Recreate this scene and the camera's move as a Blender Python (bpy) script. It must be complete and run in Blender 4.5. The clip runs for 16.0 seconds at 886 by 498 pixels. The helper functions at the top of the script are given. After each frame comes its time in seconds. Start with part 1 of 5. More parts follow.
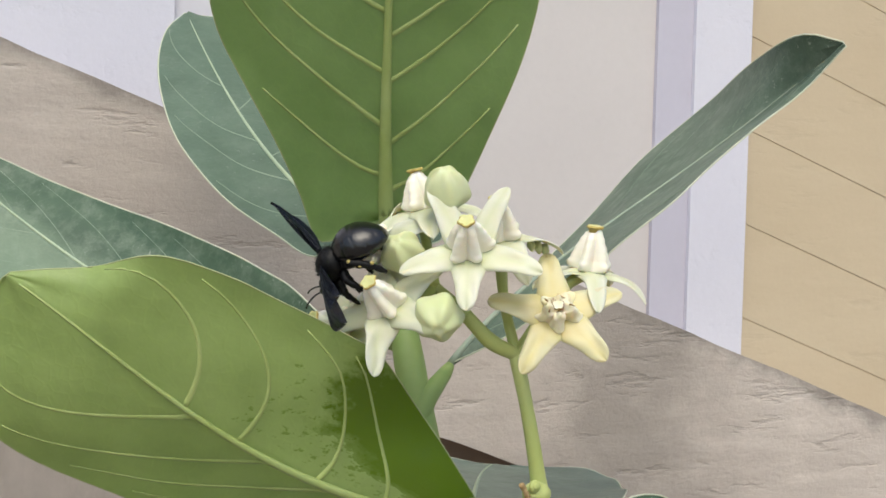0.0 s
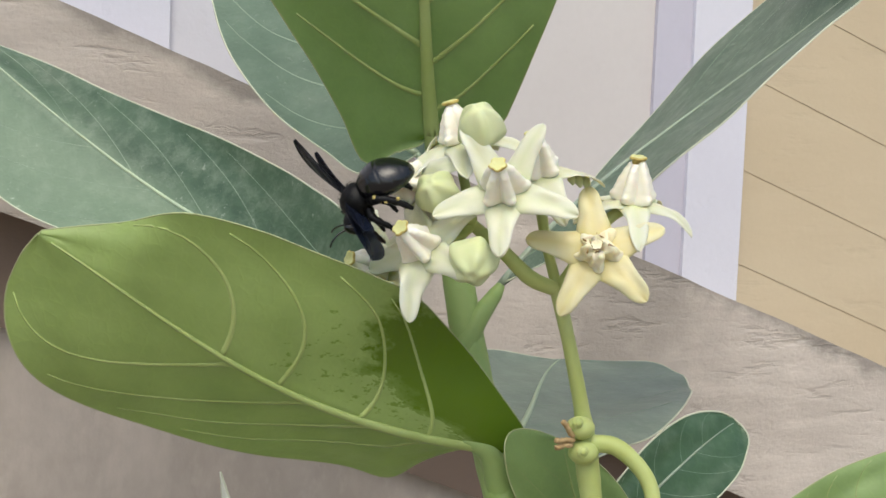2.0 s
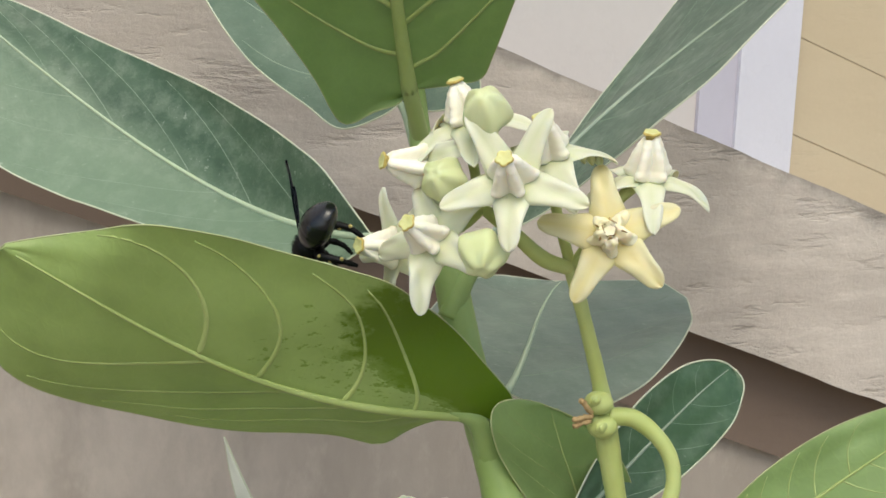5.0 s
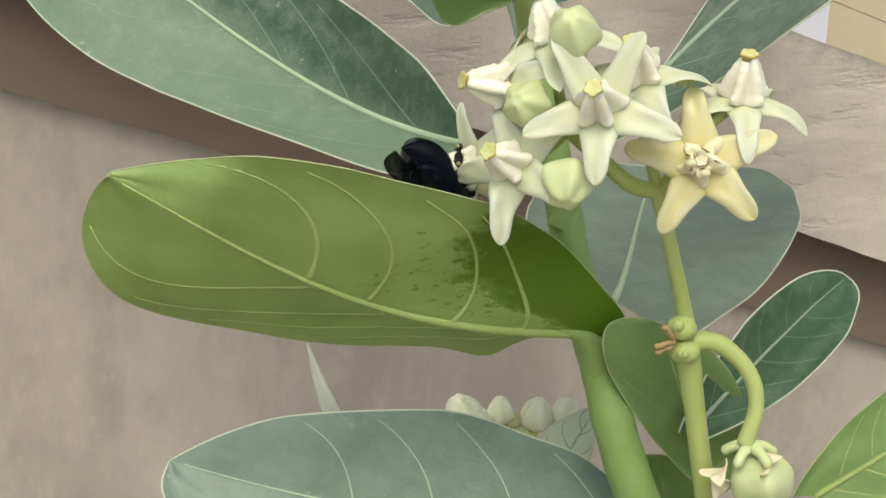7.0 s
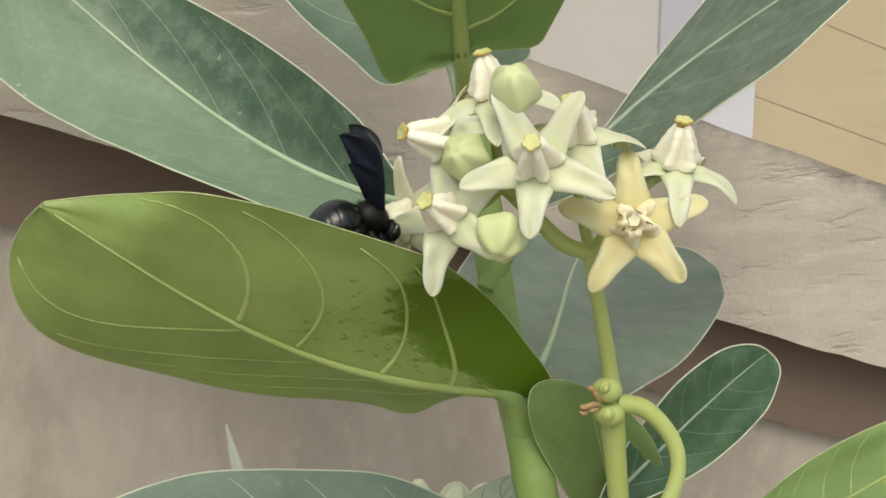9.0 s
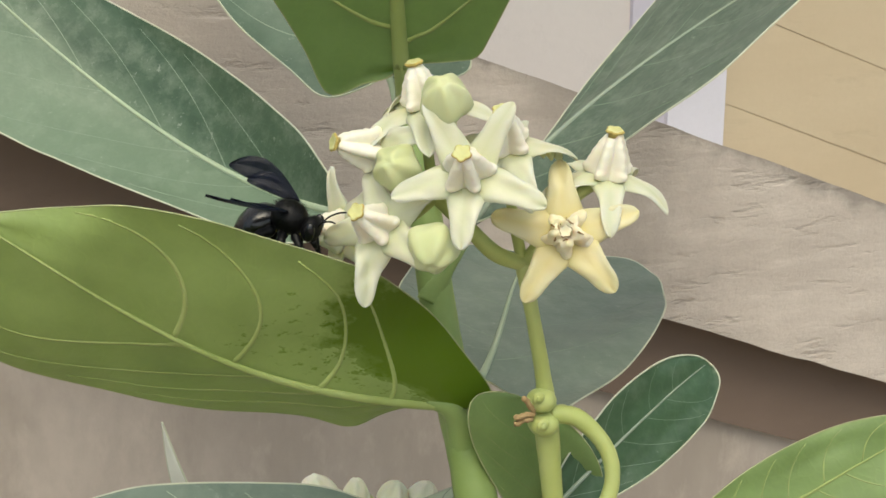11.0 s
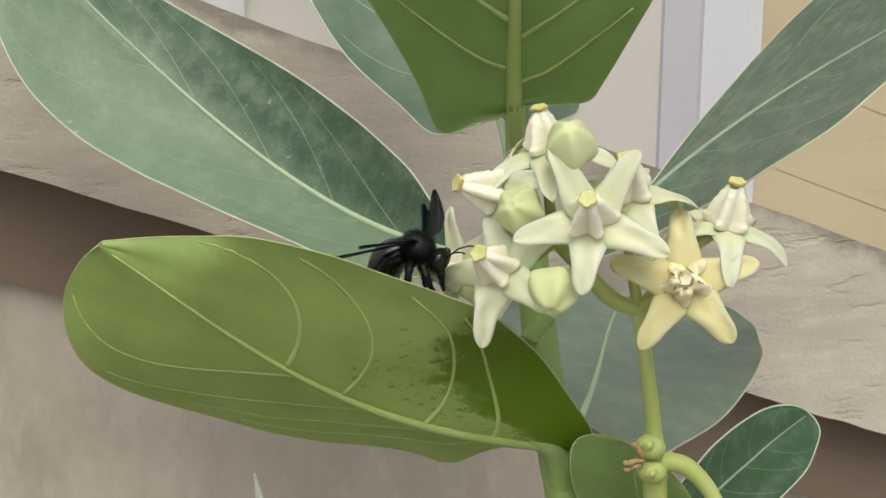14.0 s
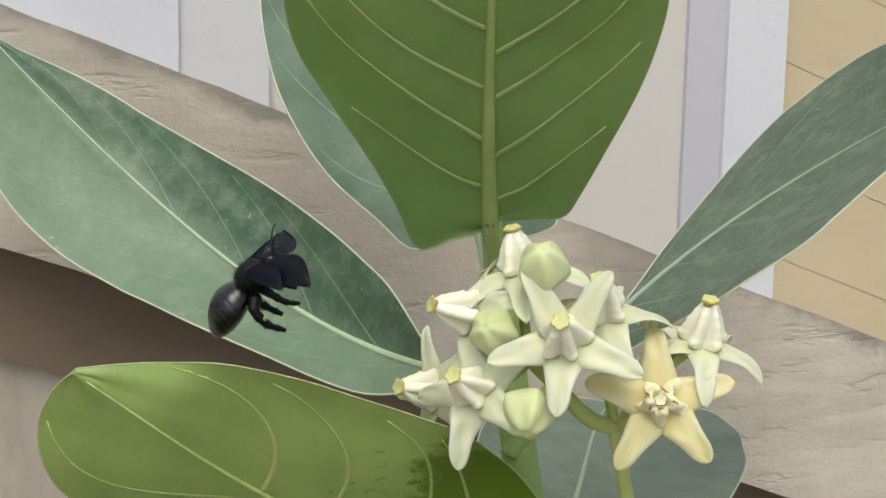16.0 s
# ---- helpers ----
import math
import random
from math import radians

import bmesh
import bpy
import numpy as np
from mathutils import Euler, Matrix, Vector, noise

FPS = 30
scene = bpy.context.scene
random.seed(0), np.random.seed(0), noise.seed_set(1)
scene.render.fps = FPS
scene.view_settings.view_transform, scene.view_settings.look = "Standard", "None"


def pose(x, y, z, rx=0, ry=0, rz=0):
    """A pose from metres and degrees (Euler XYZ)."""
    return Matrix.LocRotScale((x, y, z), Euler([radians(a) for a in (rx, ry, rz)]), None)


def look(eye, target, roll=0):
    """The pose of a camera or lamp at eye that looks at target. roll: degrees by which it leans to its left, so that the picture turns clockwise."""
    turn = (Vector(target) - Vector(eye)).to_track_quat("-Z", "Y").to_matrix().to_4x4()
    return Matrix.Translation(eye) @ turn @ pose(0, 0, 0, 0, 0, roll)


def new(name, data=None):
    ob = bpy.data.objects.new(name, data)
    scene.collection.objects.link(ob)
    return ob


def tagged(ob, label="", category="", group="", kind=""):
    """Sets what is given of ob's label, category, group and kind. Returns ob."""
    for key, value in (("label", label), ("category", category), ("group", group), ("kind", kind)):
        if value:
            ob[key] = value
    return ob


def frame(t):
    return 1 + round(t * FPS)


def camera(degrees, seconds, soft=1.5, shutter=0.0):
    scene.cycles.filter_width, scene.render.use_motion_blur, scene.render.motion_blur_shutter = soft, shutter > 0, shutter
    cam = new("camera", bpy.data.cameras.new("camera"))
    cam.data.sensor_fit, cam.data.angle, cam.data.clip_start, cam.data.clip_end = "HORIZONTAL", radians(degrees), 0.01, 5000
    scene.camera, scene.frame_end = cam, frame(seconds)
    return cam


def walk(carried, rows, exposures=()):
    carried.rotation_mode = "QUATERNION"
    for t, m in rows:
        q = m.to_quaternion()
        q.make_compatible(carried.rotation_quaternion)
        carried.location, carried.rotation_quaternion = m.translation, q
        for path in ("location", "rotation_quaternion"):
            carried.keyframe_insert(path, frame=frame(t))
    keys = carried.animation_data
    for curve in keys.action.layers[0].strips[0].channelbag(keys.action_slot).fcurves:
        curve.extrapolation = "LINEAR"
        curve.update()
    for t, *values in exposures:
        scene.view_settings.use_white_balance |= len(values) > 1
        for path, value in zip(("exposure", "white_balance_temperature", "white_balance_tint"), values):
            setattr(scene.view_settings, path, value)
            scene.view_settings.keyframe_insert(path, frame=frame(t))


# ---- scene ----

# camera and its walk
cam = camera(36.0, 16.0, soft=1.6)
PATH = [
    (0, (-0.1160, -0.3200, 1.2000), (-0.0018, 0.0108, 1.1956), 1.87),
    (0.5, (-0.1160, -0.3200, 1.2000), (-0.0032, 0.0112, 1.1927), 2.15),
    (1, (-0.1160, -0.3200, 1.2000), (-0.0022, 0.0108, 1.1898), 2.16),
    (1.5, (-0.1160, -0.3200, 1.2000), (-0.0016, 0.0104, 1.1846), 2.79),
    (2, (-0.1160, -0.3200, 1.2000), (-0.0007, 0.0099, 1.1810), 2.58),
    (2.5, (-0.1160, -0.3200, 1.2000), (-0.0034, 0.0105, 1.1761), 2.29),
    (3, (-0.1160, -0.3200, 1.2000), (-0.0056, 0.0111, 1.1735), 2.07),
    (3.5, (-0.1160, -0.3200, 1.2000), (-0.0092, 0.0123, 1.1735), 0.87),
    (4, (-0.1160, -0.3200, 1.2000), (-0.0092, 0.0122, 1.1731), 2.45),
    (4.2, (-0.1160, -0.3200, 1.2000), (-0.0095, 0.0117, 1.1662), 2.45),
    (6.3, (-0.1120, -0.2920, 1.2600), (-0.0112, 0.0281, 1.1605), 2.43),
    (6.5, (-0.1120, -0.2920, 1.2600), (-0.0120, 0.0262, 1.1539), 2.43),
    (7, (-0.1120, -0.2920, 1.2600), (-0.0162, 0.0246, 1.1456), 0.93),
    (7.5, (-0.1120, -0.2920, 1.2600), (-0.0174, 0.0263, 1.1495), -0.43),
    (8, (-0.1120, -0.2920, 1.2600), (-0.0087, 0.0250, 1.1535), 1.55),
    (8.5, (-0.1120, -0.2920, 1.2600), (0.0039, 0.0228, 1.1603), 0.41),
    (9, (-0.1120, -0.2920, 1.2600), (0.0010, 0.0271, 1.1710), -0.17),
    (9.5, (-0.1120, -0.2920, 1.2600), (0.0080, 0.0249, 1.1723), -0.32),
    (9.7, (-0.1120, -0.2920, 1.2600), (0.0081, 0.0248, 1.1723), -0.23),
    (11.8, (-0.1120, -0.2920, 1.2600), (0.0094, 0.0245, 1.1728), 0.61),
    (12, (-0.1120, -0.2920, 1.2600), (0.0096, 0.0244, 1.1729), 0.70),
    (12.5, (-0.1120, -0.2920, 1.2600), (0.0046, 0.0263, 1.1730), 0.90),
    (13, (-0.1120, -0.2920, 1.2600), (0.0018, 0.0280, 1.1756), 0.50),
    (13.5, (-0.1120, -0.2920, 1.2600), (0.0015, 0.0293, 1.1801), 0.22),
    (14, (-0.1120, -0.2920, 1.2600), (0.0022, 0.0305, 1.1862), 0.47),
    (14.5, (-0.1120, -0.2920, 1.2600), (0.0028, 0.0318, 1.1930), 1.24),
    (15, (-0.1120, -0.2920, 1.2600), (0.0012, 0.0338, 1.2006), 1.31),
    (15.5, (-0.1120, -0.2920, 1.2600), (0.0006, 0.0349, 1.2058), 1.37),
    (16, (-0.1120, -0.2920, 1.2600), (-0.0014, 0.0361, 1.2090), 1.24),
]
walk(cam, [(t, look(e, g, r)) for t, e, g, r in PATH], [(0, 0.30, 6450, 3), (4, 0.29, 6500, 2), (7, 0.26, 6850, -4), (9.5, 0.18, 7050, -2), (12, 0.22, 6850, 0), (13, 0.22, 6800, 0), (14, 0.17, 6900, -3), (16, 0.18, 6700, -3)])

# light: a bright hazy sky with a very soft sun high in front of the wall
world = bpy.data.worlds.new("sky")
scene.world = world
world.use_nodes = True
wn = world.node_tree
sky = wn.nodes.new("ShaderNodeTexSky")
sky.sky_type = 'NISHITA'
sky.sun_disc = False
SUN_EL, SUN_ROT = radians(58), radians(200)
sky.sun_elevation, sky.sun_rotation = SUN_EL, SUN_ROT
sky.air_density, sky.dust_density, sky.ozone_density = 1.0, 4.0, 0.6
wn.links.new(sky.outputs[0], wn.nodes["Background"].inputs[0])
wn.nodes["Background"].inputs[1].default_value = 0.165
sun_data = bpy.data.lights.new("sun", 'SUN')
sun_data.energy, sun_data.angle, sun_data.color = 0.95, radians(40), (1.0, 0.95, 0.87)
sun = new("sun", sun_data)
sun.matrix_world = look((-1.2, -2.6, 4.6), (0, 0, 0))


# ---------------------------------------------------------------- materials
def shader(name, base, rough=0.5, spec=0.5):
    m = bpy.data.materials.new(name)
    m.use_nodes = True
    b = m.node_tree.nodes["Principled BSDF"]
    b.inputs["Base Color"].default_value = (*base, 1)
    b.inputs["Roughness"].default_value = rough
    b.inputs["Specular IOR Level"].default_value = spec
    return m, m.node_tree, b


def coords(nt, scale=1.0, uv=False, squeeze=(1, 1, 1)):
    tc = nt.nodes.new("ShaderNodeTexCoord")
    mp = nt.nodes.new("ShaderNodeMapping")
    mp.inputs["Scale"].default_value = tuple(scale * s for s in squeeze)
    nt.links.new(tc.outputs["UV" if uv else "Object"], mp.inputs[0])
    return mp.outputs[0]


def noise_tex(nt, vec, scale, detail=4, rough=0.55):
    n = nt.nodes.new("ShaderNodeTexNoise")
    n.inputs["Scale"].default_value, n.inputs["Detail"].default_value = scale, detail
    n.inputs["Roughness"].default_value = rough
    nt.links.new(vec, n.inputs["Vector"])
    return n.outputs["Fac"]


def ramp(nt, fac, stops):
    r = nt.nodes.new("ShaderNodeValToRGB")
    e = r.color_ramp.elements
    while len(e) < len(stops):
        e.new(0.5)
    for k, (p, c) in zip(e, stops):
        k.position, k.color = p, (*c, 1) if len(c) == 3 else c
    nt.links.new(fac, r.inputs[0])
    return r.outputs[0]


def mix(nt, fac, a, b, kind='MIX'):
    n = nt.nodes.new("ShaderNodeMix")
    n.data_type, n.blend_type = 'RGBA', kind
    for sock, v in ((n.inputs[0], fac), (n.inputs[6], a), (n.inputs[7], b)):
        if isinstance(v, (int, float)):
            sock.default_value = v
        elif isinstance(v, tuple):
            sock.default_value = (*v, 1)
        else:
            nt.links.new(v, sock)
    return n.outputs[2]


def calc(nt, op, a, b=0.0, clamp=False):
    n = nt.nodes.new("ShaderNodeMath")
    n.operation, n.use_clamp = op, clamp
    for sock, v in zip(n.inputs, (a, b)):
        if isinstance(v, (int, float)):
            sock.default_value = v
        else:
            nt.links.new(v, sock)
    return n.outputs[0]


def bump(nt, bsdf, height, strength, dist):
    n = nt.nodes.new("ShaderNodeBump")
    n.inputs["Strength"].default_value, n.inputs["Distance"].default_value = strength, dist
    nt.links.new(height, n.inputs["Height"])
    nt.links.new(n.outputs[0], bsdf.inputs["Normal"])


def see_through(nt, bsdf, colour, amount):
    """Light that passes a thin leaf or petal."""
    tr = nt.nodes.new("ShaderNodeBsdfTranslucent")
    if isinstance(colour, tuple):
        tr.inputs[0].default_value = (*colour, 1)
    else:
        nt.links.new(colour, tr.inputs[0])
    mx = nt.nodes.new("ShaderNodeMixShader")
    mx.inputs[0].default_value = amount
    nt.links.new(bsdf.outputs[0], mx.inputs[1])
    nt.links.new(tr.outputs[0], mx.inputs[2])
    nt.links.new(mx.outputs[0], nt.nodes["Material Output"].inputs[0])


def leaf_material(name, dark, light, glow, rough, bloom, through_amount, wet=False, half=False):
    """A waxy leaf: soft mottling, fine relief and a dusting of pale bloom; wet: rain-wet patches with ragged edges;
    half: sky sheen painted on one half.
    """
    m, nt, b = shader(name, light, rough, 0.4)
    v = coords(nt)
    col = mix(nt, noise_tex(nt, v, 22, 5), dark, light)
    col = mix(nt, ramp(nt, noise_tex(nt, v, 75, 5, 0.6), [(0.40, (0, 0, 0)), (0.70, (0.5, 0.5, 0.5))]), col, tuple(0.78 * c for c in dark))
    cells = nt.nodes.new("ShaderNodeTexVoronoi")
    cells.feature = 'DISTANCE_TO_EDGE'
    cells.inputs["Scale"].default_value = 260
    nt.links.new(v, cells.inputs["Vector"])
    net = ramp(nt, cells.outputs["Distance"], [(0.0, (1, 1, 1)), (0.12, (0, 0, 0))])
    col = mix(nt, calc(nt, 'MULTIPLY', net, 0.05), col, glow)
    specks = ramp(nt, noise_tex(nt, v, 420, 3, 0.7), [(0.62, (0, 0, 0)), (0.74, (1, 1, 1))])
    where = ramp(nt, noise_tex(nt, v, 34, 3), [(0.42, (0, 0, 0)), (0.7, (1, 1, 1))])
    col = mix(nt, calc(nt, 'MULTIPLY', calc(nt, 'MULTIPLY', specks, where), bloom), col, (0.55, 0.6, 0.52))
    dust = ramp(nt, noise_tex(nt, v, 130, 7, 0.72), [(0.46, (0, 0, 0)), (0.72, (1, 1, 1))])
    col = mix(nt, calc(nt, 'MULTIPLY', dust, bloom * 0.45), col, (0.33, 0.39, 0.31))
    if half:
        # sky sheen on the half below the midrib and along it, painted as paler colour
        sp = nt.nodes.new("ShaderNodeSeparateXYZ")
        nt.links.new(coords(nt, 1.0, True), sp.inputs[0])
        sheen_half = ramp(nt, calc(nt, 'ADD', sp.outputs[1], calc(nt, 'MULTIPLY', calc(nt, 'SUBTRACT', noise_tex(nt, v, 45, 5, 0.6), 0.5), 0.25)), [(0.40, (1, 1, 1)), (0.66, (0, 0, 0))])
        col = mix(nt, calc(nt, 'MULTIPLY', sheen_half, 0.5), col, (0.24, 0.325, 0.225))
    if wet:
        uv = coords(nt, 1.0, True)
        sep = nt.nodes.new("ShaderNodeSeparateXYZ")
        nt.links.new(uv, sep.inputs[0])
        ragged = calc(nt, 'MULTIPLY', calc(nt, 'SUBTRACT', noise_tex(nt, coords(nt, 1, True, (7, 5, 1)), 1.5, 6, 0.62), 0.5), 0.34)
        s = calc(nt, 'ADD', sep.outputs[0], ragged)
        tilt = calc(nt, 'MULTIPLY', calc(nt, 'SUBTRACT', sep.outputs[1], 0.5), 0.16)
        patch = calc(nt, 'MULTIPLY', calc(nt, 'SUBTRACT', calc(nt, 'ADD', tilt, 0.38), s), 16.0, True)
        dry = calc(nt, 'MULTIPLY', calc(nt, 'LESS_THAN', calc(nt, 'ADD', sep.outputs[1], calc(nt, 'MULTIPLY', ragged, 0.9)), 0.68), calc(nt, 'GREATER_THAN', s, 0.10))
        side = calc(nt, 'MULTIPLY', calc(nt, 'SUBTRACT', 1.0, dry), calc(nt, 'GREATER_THAN', sep.outputs[1], 0.505))
        drops = ramp(nt, noise_tex(nt, coords(nt, 1, True, (34, 20, 1)), 1.4, 5, 0.7), [(0.57, (0, 0, 0)), (0.60, (1, 1, 1))])
        zone = calc(nt, 'MULTIPLY', calc(nt, 'LESS_THAN', s, 0.50), calc(nt, 'MULTIPLY', calc(nt, 'GREATER_THAN', sep.outputs[1], 0.56), calc(nt, 'LESS_THAN', calc(nt, 'ADD', sep.outputs[1], ragged), 0.82)))
        pool = calc(nt, 'ADD', 0.45, calc(nt, 'MULTIPLY', calc(nt, 'MULTIPLY', calc(nt, 'SUBTRACT', calc(nt, 'ADD', sep.outputs[1], ragged), 0.66), 12.0, True), 0.55))
        wetness = calc(nt, 'ADD', calc(nt, 'MULTIPLY', calc(nt, 'MULTIPLY', patch, side), pool), calc(nt, 'MULTIPLY', calc(nt, 'MULTIPLY', drops, zone), 0.6), True)
        col = mix(nt, calc(nt, 'MULTIPLY', wetness, 0.92), col, (0.145, 0.245, 0.012))
        nt.links.new(calc(nt, 'SUBTRACT', rough, calc(nt, 'MULTIPLY', wetness, rough - 0.20)), b.inputs["Roughness"])
        shine = calc(nt, 'SUBTRACT', 0.5, calc(nt, 'MULTIPLY', wetness, 0.42))
    nt.links.new(col, b.inputs["Base Color"])
    bump(nt, b, calc(nt, 'ADD', noise_tex(nt, v, 60, 4), calc(nt, 'MULTIPLY', net, 0.03)), 0.5 if wet else 0.4, 0.002)
    see_through(nt, b, mix(nt, shine if wet else 0.5, col, glow), through_amount)
    return m


def wax_material(name, base, tint, tint_scale=60, rough=0.42, sss=0.3, low=0.35, high=0.75, stripe=None):
    """Thick waxy petals and buds."""
    m, nt, b = shader(name, base, rough, 0.35)
    v = coords(nt)
    col = mix(nt, ramp(nt, noise_tex(nt, v, tint_scale, 4), [(low, (0, 0, 0)), (high, (1, 1, 1))]), base, tint)
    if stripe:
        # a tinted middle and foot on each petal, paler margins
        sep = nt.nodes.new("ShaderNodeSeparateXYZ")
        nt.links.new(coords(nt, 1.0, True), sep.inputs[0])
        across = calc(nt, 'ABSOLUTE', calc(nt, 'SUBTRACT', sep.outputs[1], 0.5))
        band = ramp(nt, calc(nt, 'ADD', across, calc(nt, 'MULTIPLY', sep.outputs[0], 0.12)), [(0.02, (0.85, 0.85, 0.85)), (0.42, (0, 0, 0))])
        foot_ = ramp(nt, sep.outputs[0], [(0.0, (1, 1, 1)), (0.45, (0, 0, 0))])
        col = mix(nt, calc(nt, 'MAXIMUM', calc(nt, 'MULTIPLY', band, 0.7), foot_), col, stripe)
    nt.links.new(col, b.inputs["Base Color"])
    b.inputs["Subsurface Weight"].default_value = sss
    b.inputs["Subsurface Radius"].default_value = (0.004, 0.003, 0.0015)
    b.inputs["Subsurface Scale"].default_value = 0.5
    bump(nt, b, noise_tex(nt, v, 500, 4), 0.12, 0.0006)
    return m


def plaster(name, base, dark, grain=70, relief=0.5, streak=None, spot=0.6, blotch=0, stain_and_shade=False):
    m, nt, b = shader(name, base, 0.9, 0.2)
    v = coords(nt)
    w = coords(nt, 1.0, False, streak or (1, 1, 1))
    col = mix(nt, ramp(nt, noise_tex(nt, w, 9, 6, 0.6), [(0.35, (0, 0, 0)), (0.68, (1, 1, 1))]), base, dark)
    if blotch:
        col = mix(nt, ramp(nt, noise_tex(nt, w, blotch, 5, 0.65), [(0.40, (0, 0, 0)), (0.66, (0.75, 0.75, 0.75))]), col, dark)
        col = mix(nt, ramp(nt, noise_tex(nt, w, blotch * 2.3, 5, 0.7), [(0.52, (0, 0, 0)), (0.74, (0.45, 0.45, 0.45))]), col, tuple(min(1.0, 1.2 * c) for c in base))
    if stain_and_shade:
        # faint damp runs and one broad dark stain down the face
        col = mix(nt, ramp(nt, noise_tex(nt, coords(nt, 1.0, False, (1, 1, 0.3)), 13, 4, 0.5), [(0.47, (0, 0, 0)), (0.66, (0.4, 0.4, 0.4))]), col, tuple(0.62 * c for c in base))
        sp = nt.nodes.new("ShaderNodeSeparateXYZ")
        nt.links.new(v, sp.inputs[0])
        wob = calc(nt, 'SUBTRACT', noise_tex(nt, v, 28, 5, 0.6), 0.5)
        side = calc(nt, 'ABSOLUTE', calc(nt, 'SUBTRACT', calc(nt, 'ADD', sp.outputs[0], calc(nt, 'MULTIPLY', wob, 0.10)), 0.188))
        col = mix(nt, ramp(nt, side, [(0.008, (0.8, 0.8, 0.8)), (0.058, (0, 0, 0))]), col, tuple(0.44 * c for c in base))
        # shading of the top lip, painted as a ragged dark line along the upper edge
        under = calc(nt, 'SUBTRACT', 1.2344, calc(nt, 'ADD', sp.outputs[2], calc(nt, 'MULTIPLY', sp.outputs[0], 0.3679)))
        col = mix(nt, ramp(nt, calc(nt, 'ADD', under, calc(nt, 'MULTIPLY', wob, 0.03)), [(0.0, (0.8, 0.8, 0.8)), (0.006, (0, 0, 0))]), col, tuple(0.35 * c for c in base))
    fine = noise_tex(nt, v, grain * 6, 5, 0.7)
    pits = ramp(nt, noise_tex(nt, w, grain, 6, 0.65), [(0.30, (0, 0, 0)), (0.42, (1, 1, 1))])
    col = mix(nt, calc(nt, 'MULTIPLY', calc(nt, 'SUBTRACT', 1.0, pits), spot), col, tuple(0.45 * c for c in dark))
    col = mix(nt, calc(nt, 'MULTIPLY', fine, 0.25), col, tuple(0.7 * c for c in base))
    nt.links.new(col, b.inputs["Base Color"])
    bump(nt, b, calc(nt, 'ADD', calc(nt, 'MULTIPLY', pits, 0.45), calc(nt, 'ADD', calc(nt, 'MULTIPLY', fine, 0.3), noise_tex(nt, w, grain * 0.5, 5))), relief, 0.004)
    return m


M_FRESH = leaf_material("fresh_leaf", (0.355, 0.475, 0.16), (0.45, 0.56, 0.22), (0.55, 0.68, 0.16), 0.36, 0.06, 0.42, wet=True)
M_DEEP = leaf_material("deep_green_leaf", (0.245, 0.36, 0.14), (0.335, 0.45, 0.195), (0.47, 0.68, 0.16), 0.45, 0.06, 0.44)
M_GREY = leaf_material("grey_green_leaf", (0.060, 0.102, 0.072), (0.135, 0.18, 0.135), (0.15, 0.25, 0.13), 0.44, 0.75, 0.06)
M_BLOOM_SHEEN = leaf_material("bloom_sheen_leaf", (0.045, 0.090, 0.055), (0.085, 0.135, 0.085), (0.15, 0.25, 0.13), 0.42, 0.75, 0.06, half=True)
M_BLUE = leaf_material("blue_grey_leaf", (0.130, 0.18, 0.145), (0.22, 0.275, 0.225), (0.18, 0.26, 0.18), 0.4, 0.5, 0.05)
M_YOUNG = leaf_material("pale_green_leaf", (0.54, 0.62, 0.47), (0.64, 0.71, 0.57), (0.6, 0.7, 0.5), 0.5, 0.1, 0.2)
M_VEIN = wax_material("pale_vein", (0.29, 0.36, 0.115), (0.36, 0.43, 0.17), 60, 0.5, 0.1)
M_VEIN_SOFT = wax_material("soft_vein", (0.31, 0.39, 0.12), (0.38, 0.45, 0.17), 60, 0.5, 0.1)
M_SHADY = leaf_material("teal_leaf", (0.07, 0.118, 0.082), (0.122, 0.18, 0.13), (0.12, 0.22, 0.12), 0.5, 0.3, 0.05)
M_PALE = leaf_material("pale_young_leaf", (0.74, 0.77, 0.69), (0.80, 0.82, 0.75), (0.7, 0.75, 0.6), 0.5, 0.1, 0.1)
M_DARK = leaf_material("dark_green_leaf", (0.045, 0.095, 0.05), (0.075, 0.135, 0.07), (0.10, 0.22, 0.06), 0.38, 0.3, 0.06)
M_VEIN_GREY = wax_material("grey_vein", (0.42, 0.50, 0.36), (0.34, 0.43, 0.30), 60, 0.5, 0.1)
M_VEIN_FAINT = wax_material("faint_vein", (0.19, 0.26, 0.19), (0.25, 0.32, 0.24), 40, 0.5, 0.1)
M_VEIN_DULL = wax_material("dull_vein", (0.27, 0.33, 0.26), (0.33, 0.38, 0.30), 40, 0.5, 0.1)
M_RIM = wax_material("pale_leaf_rim", (0.38, 0.42, 0.22), (0.32, 0.36, 0.17), 60, 0.6, 0.1)
M_RIM_PALE = wax_material("whitish_leaf_rim", (0.56, 0.58, 0.46), (0.46, 0.50, 0.38), 60, 0.6, 0.1)
M_STEM = wax_material("green_stem", (0.21, 0.30, 0.085), (0.28, 0.37, 0.145), 45, 0.5, 0.15)
M_STALK = wax_material("pale_green_stalk", (0.40, 0.46, 0.15), (0.48, 0.53, 0.24), 40, 0.42, 0.2)
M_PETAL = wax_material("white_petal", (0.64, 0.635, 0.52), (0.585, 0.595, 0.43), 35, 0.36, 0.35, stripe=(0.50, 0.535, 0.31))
M_CROWN = wax_material("ivory_corona", (0.85, 0.82, 0.72), (0.83, 0.78, 0.65), 160, 0.42, 0.25)
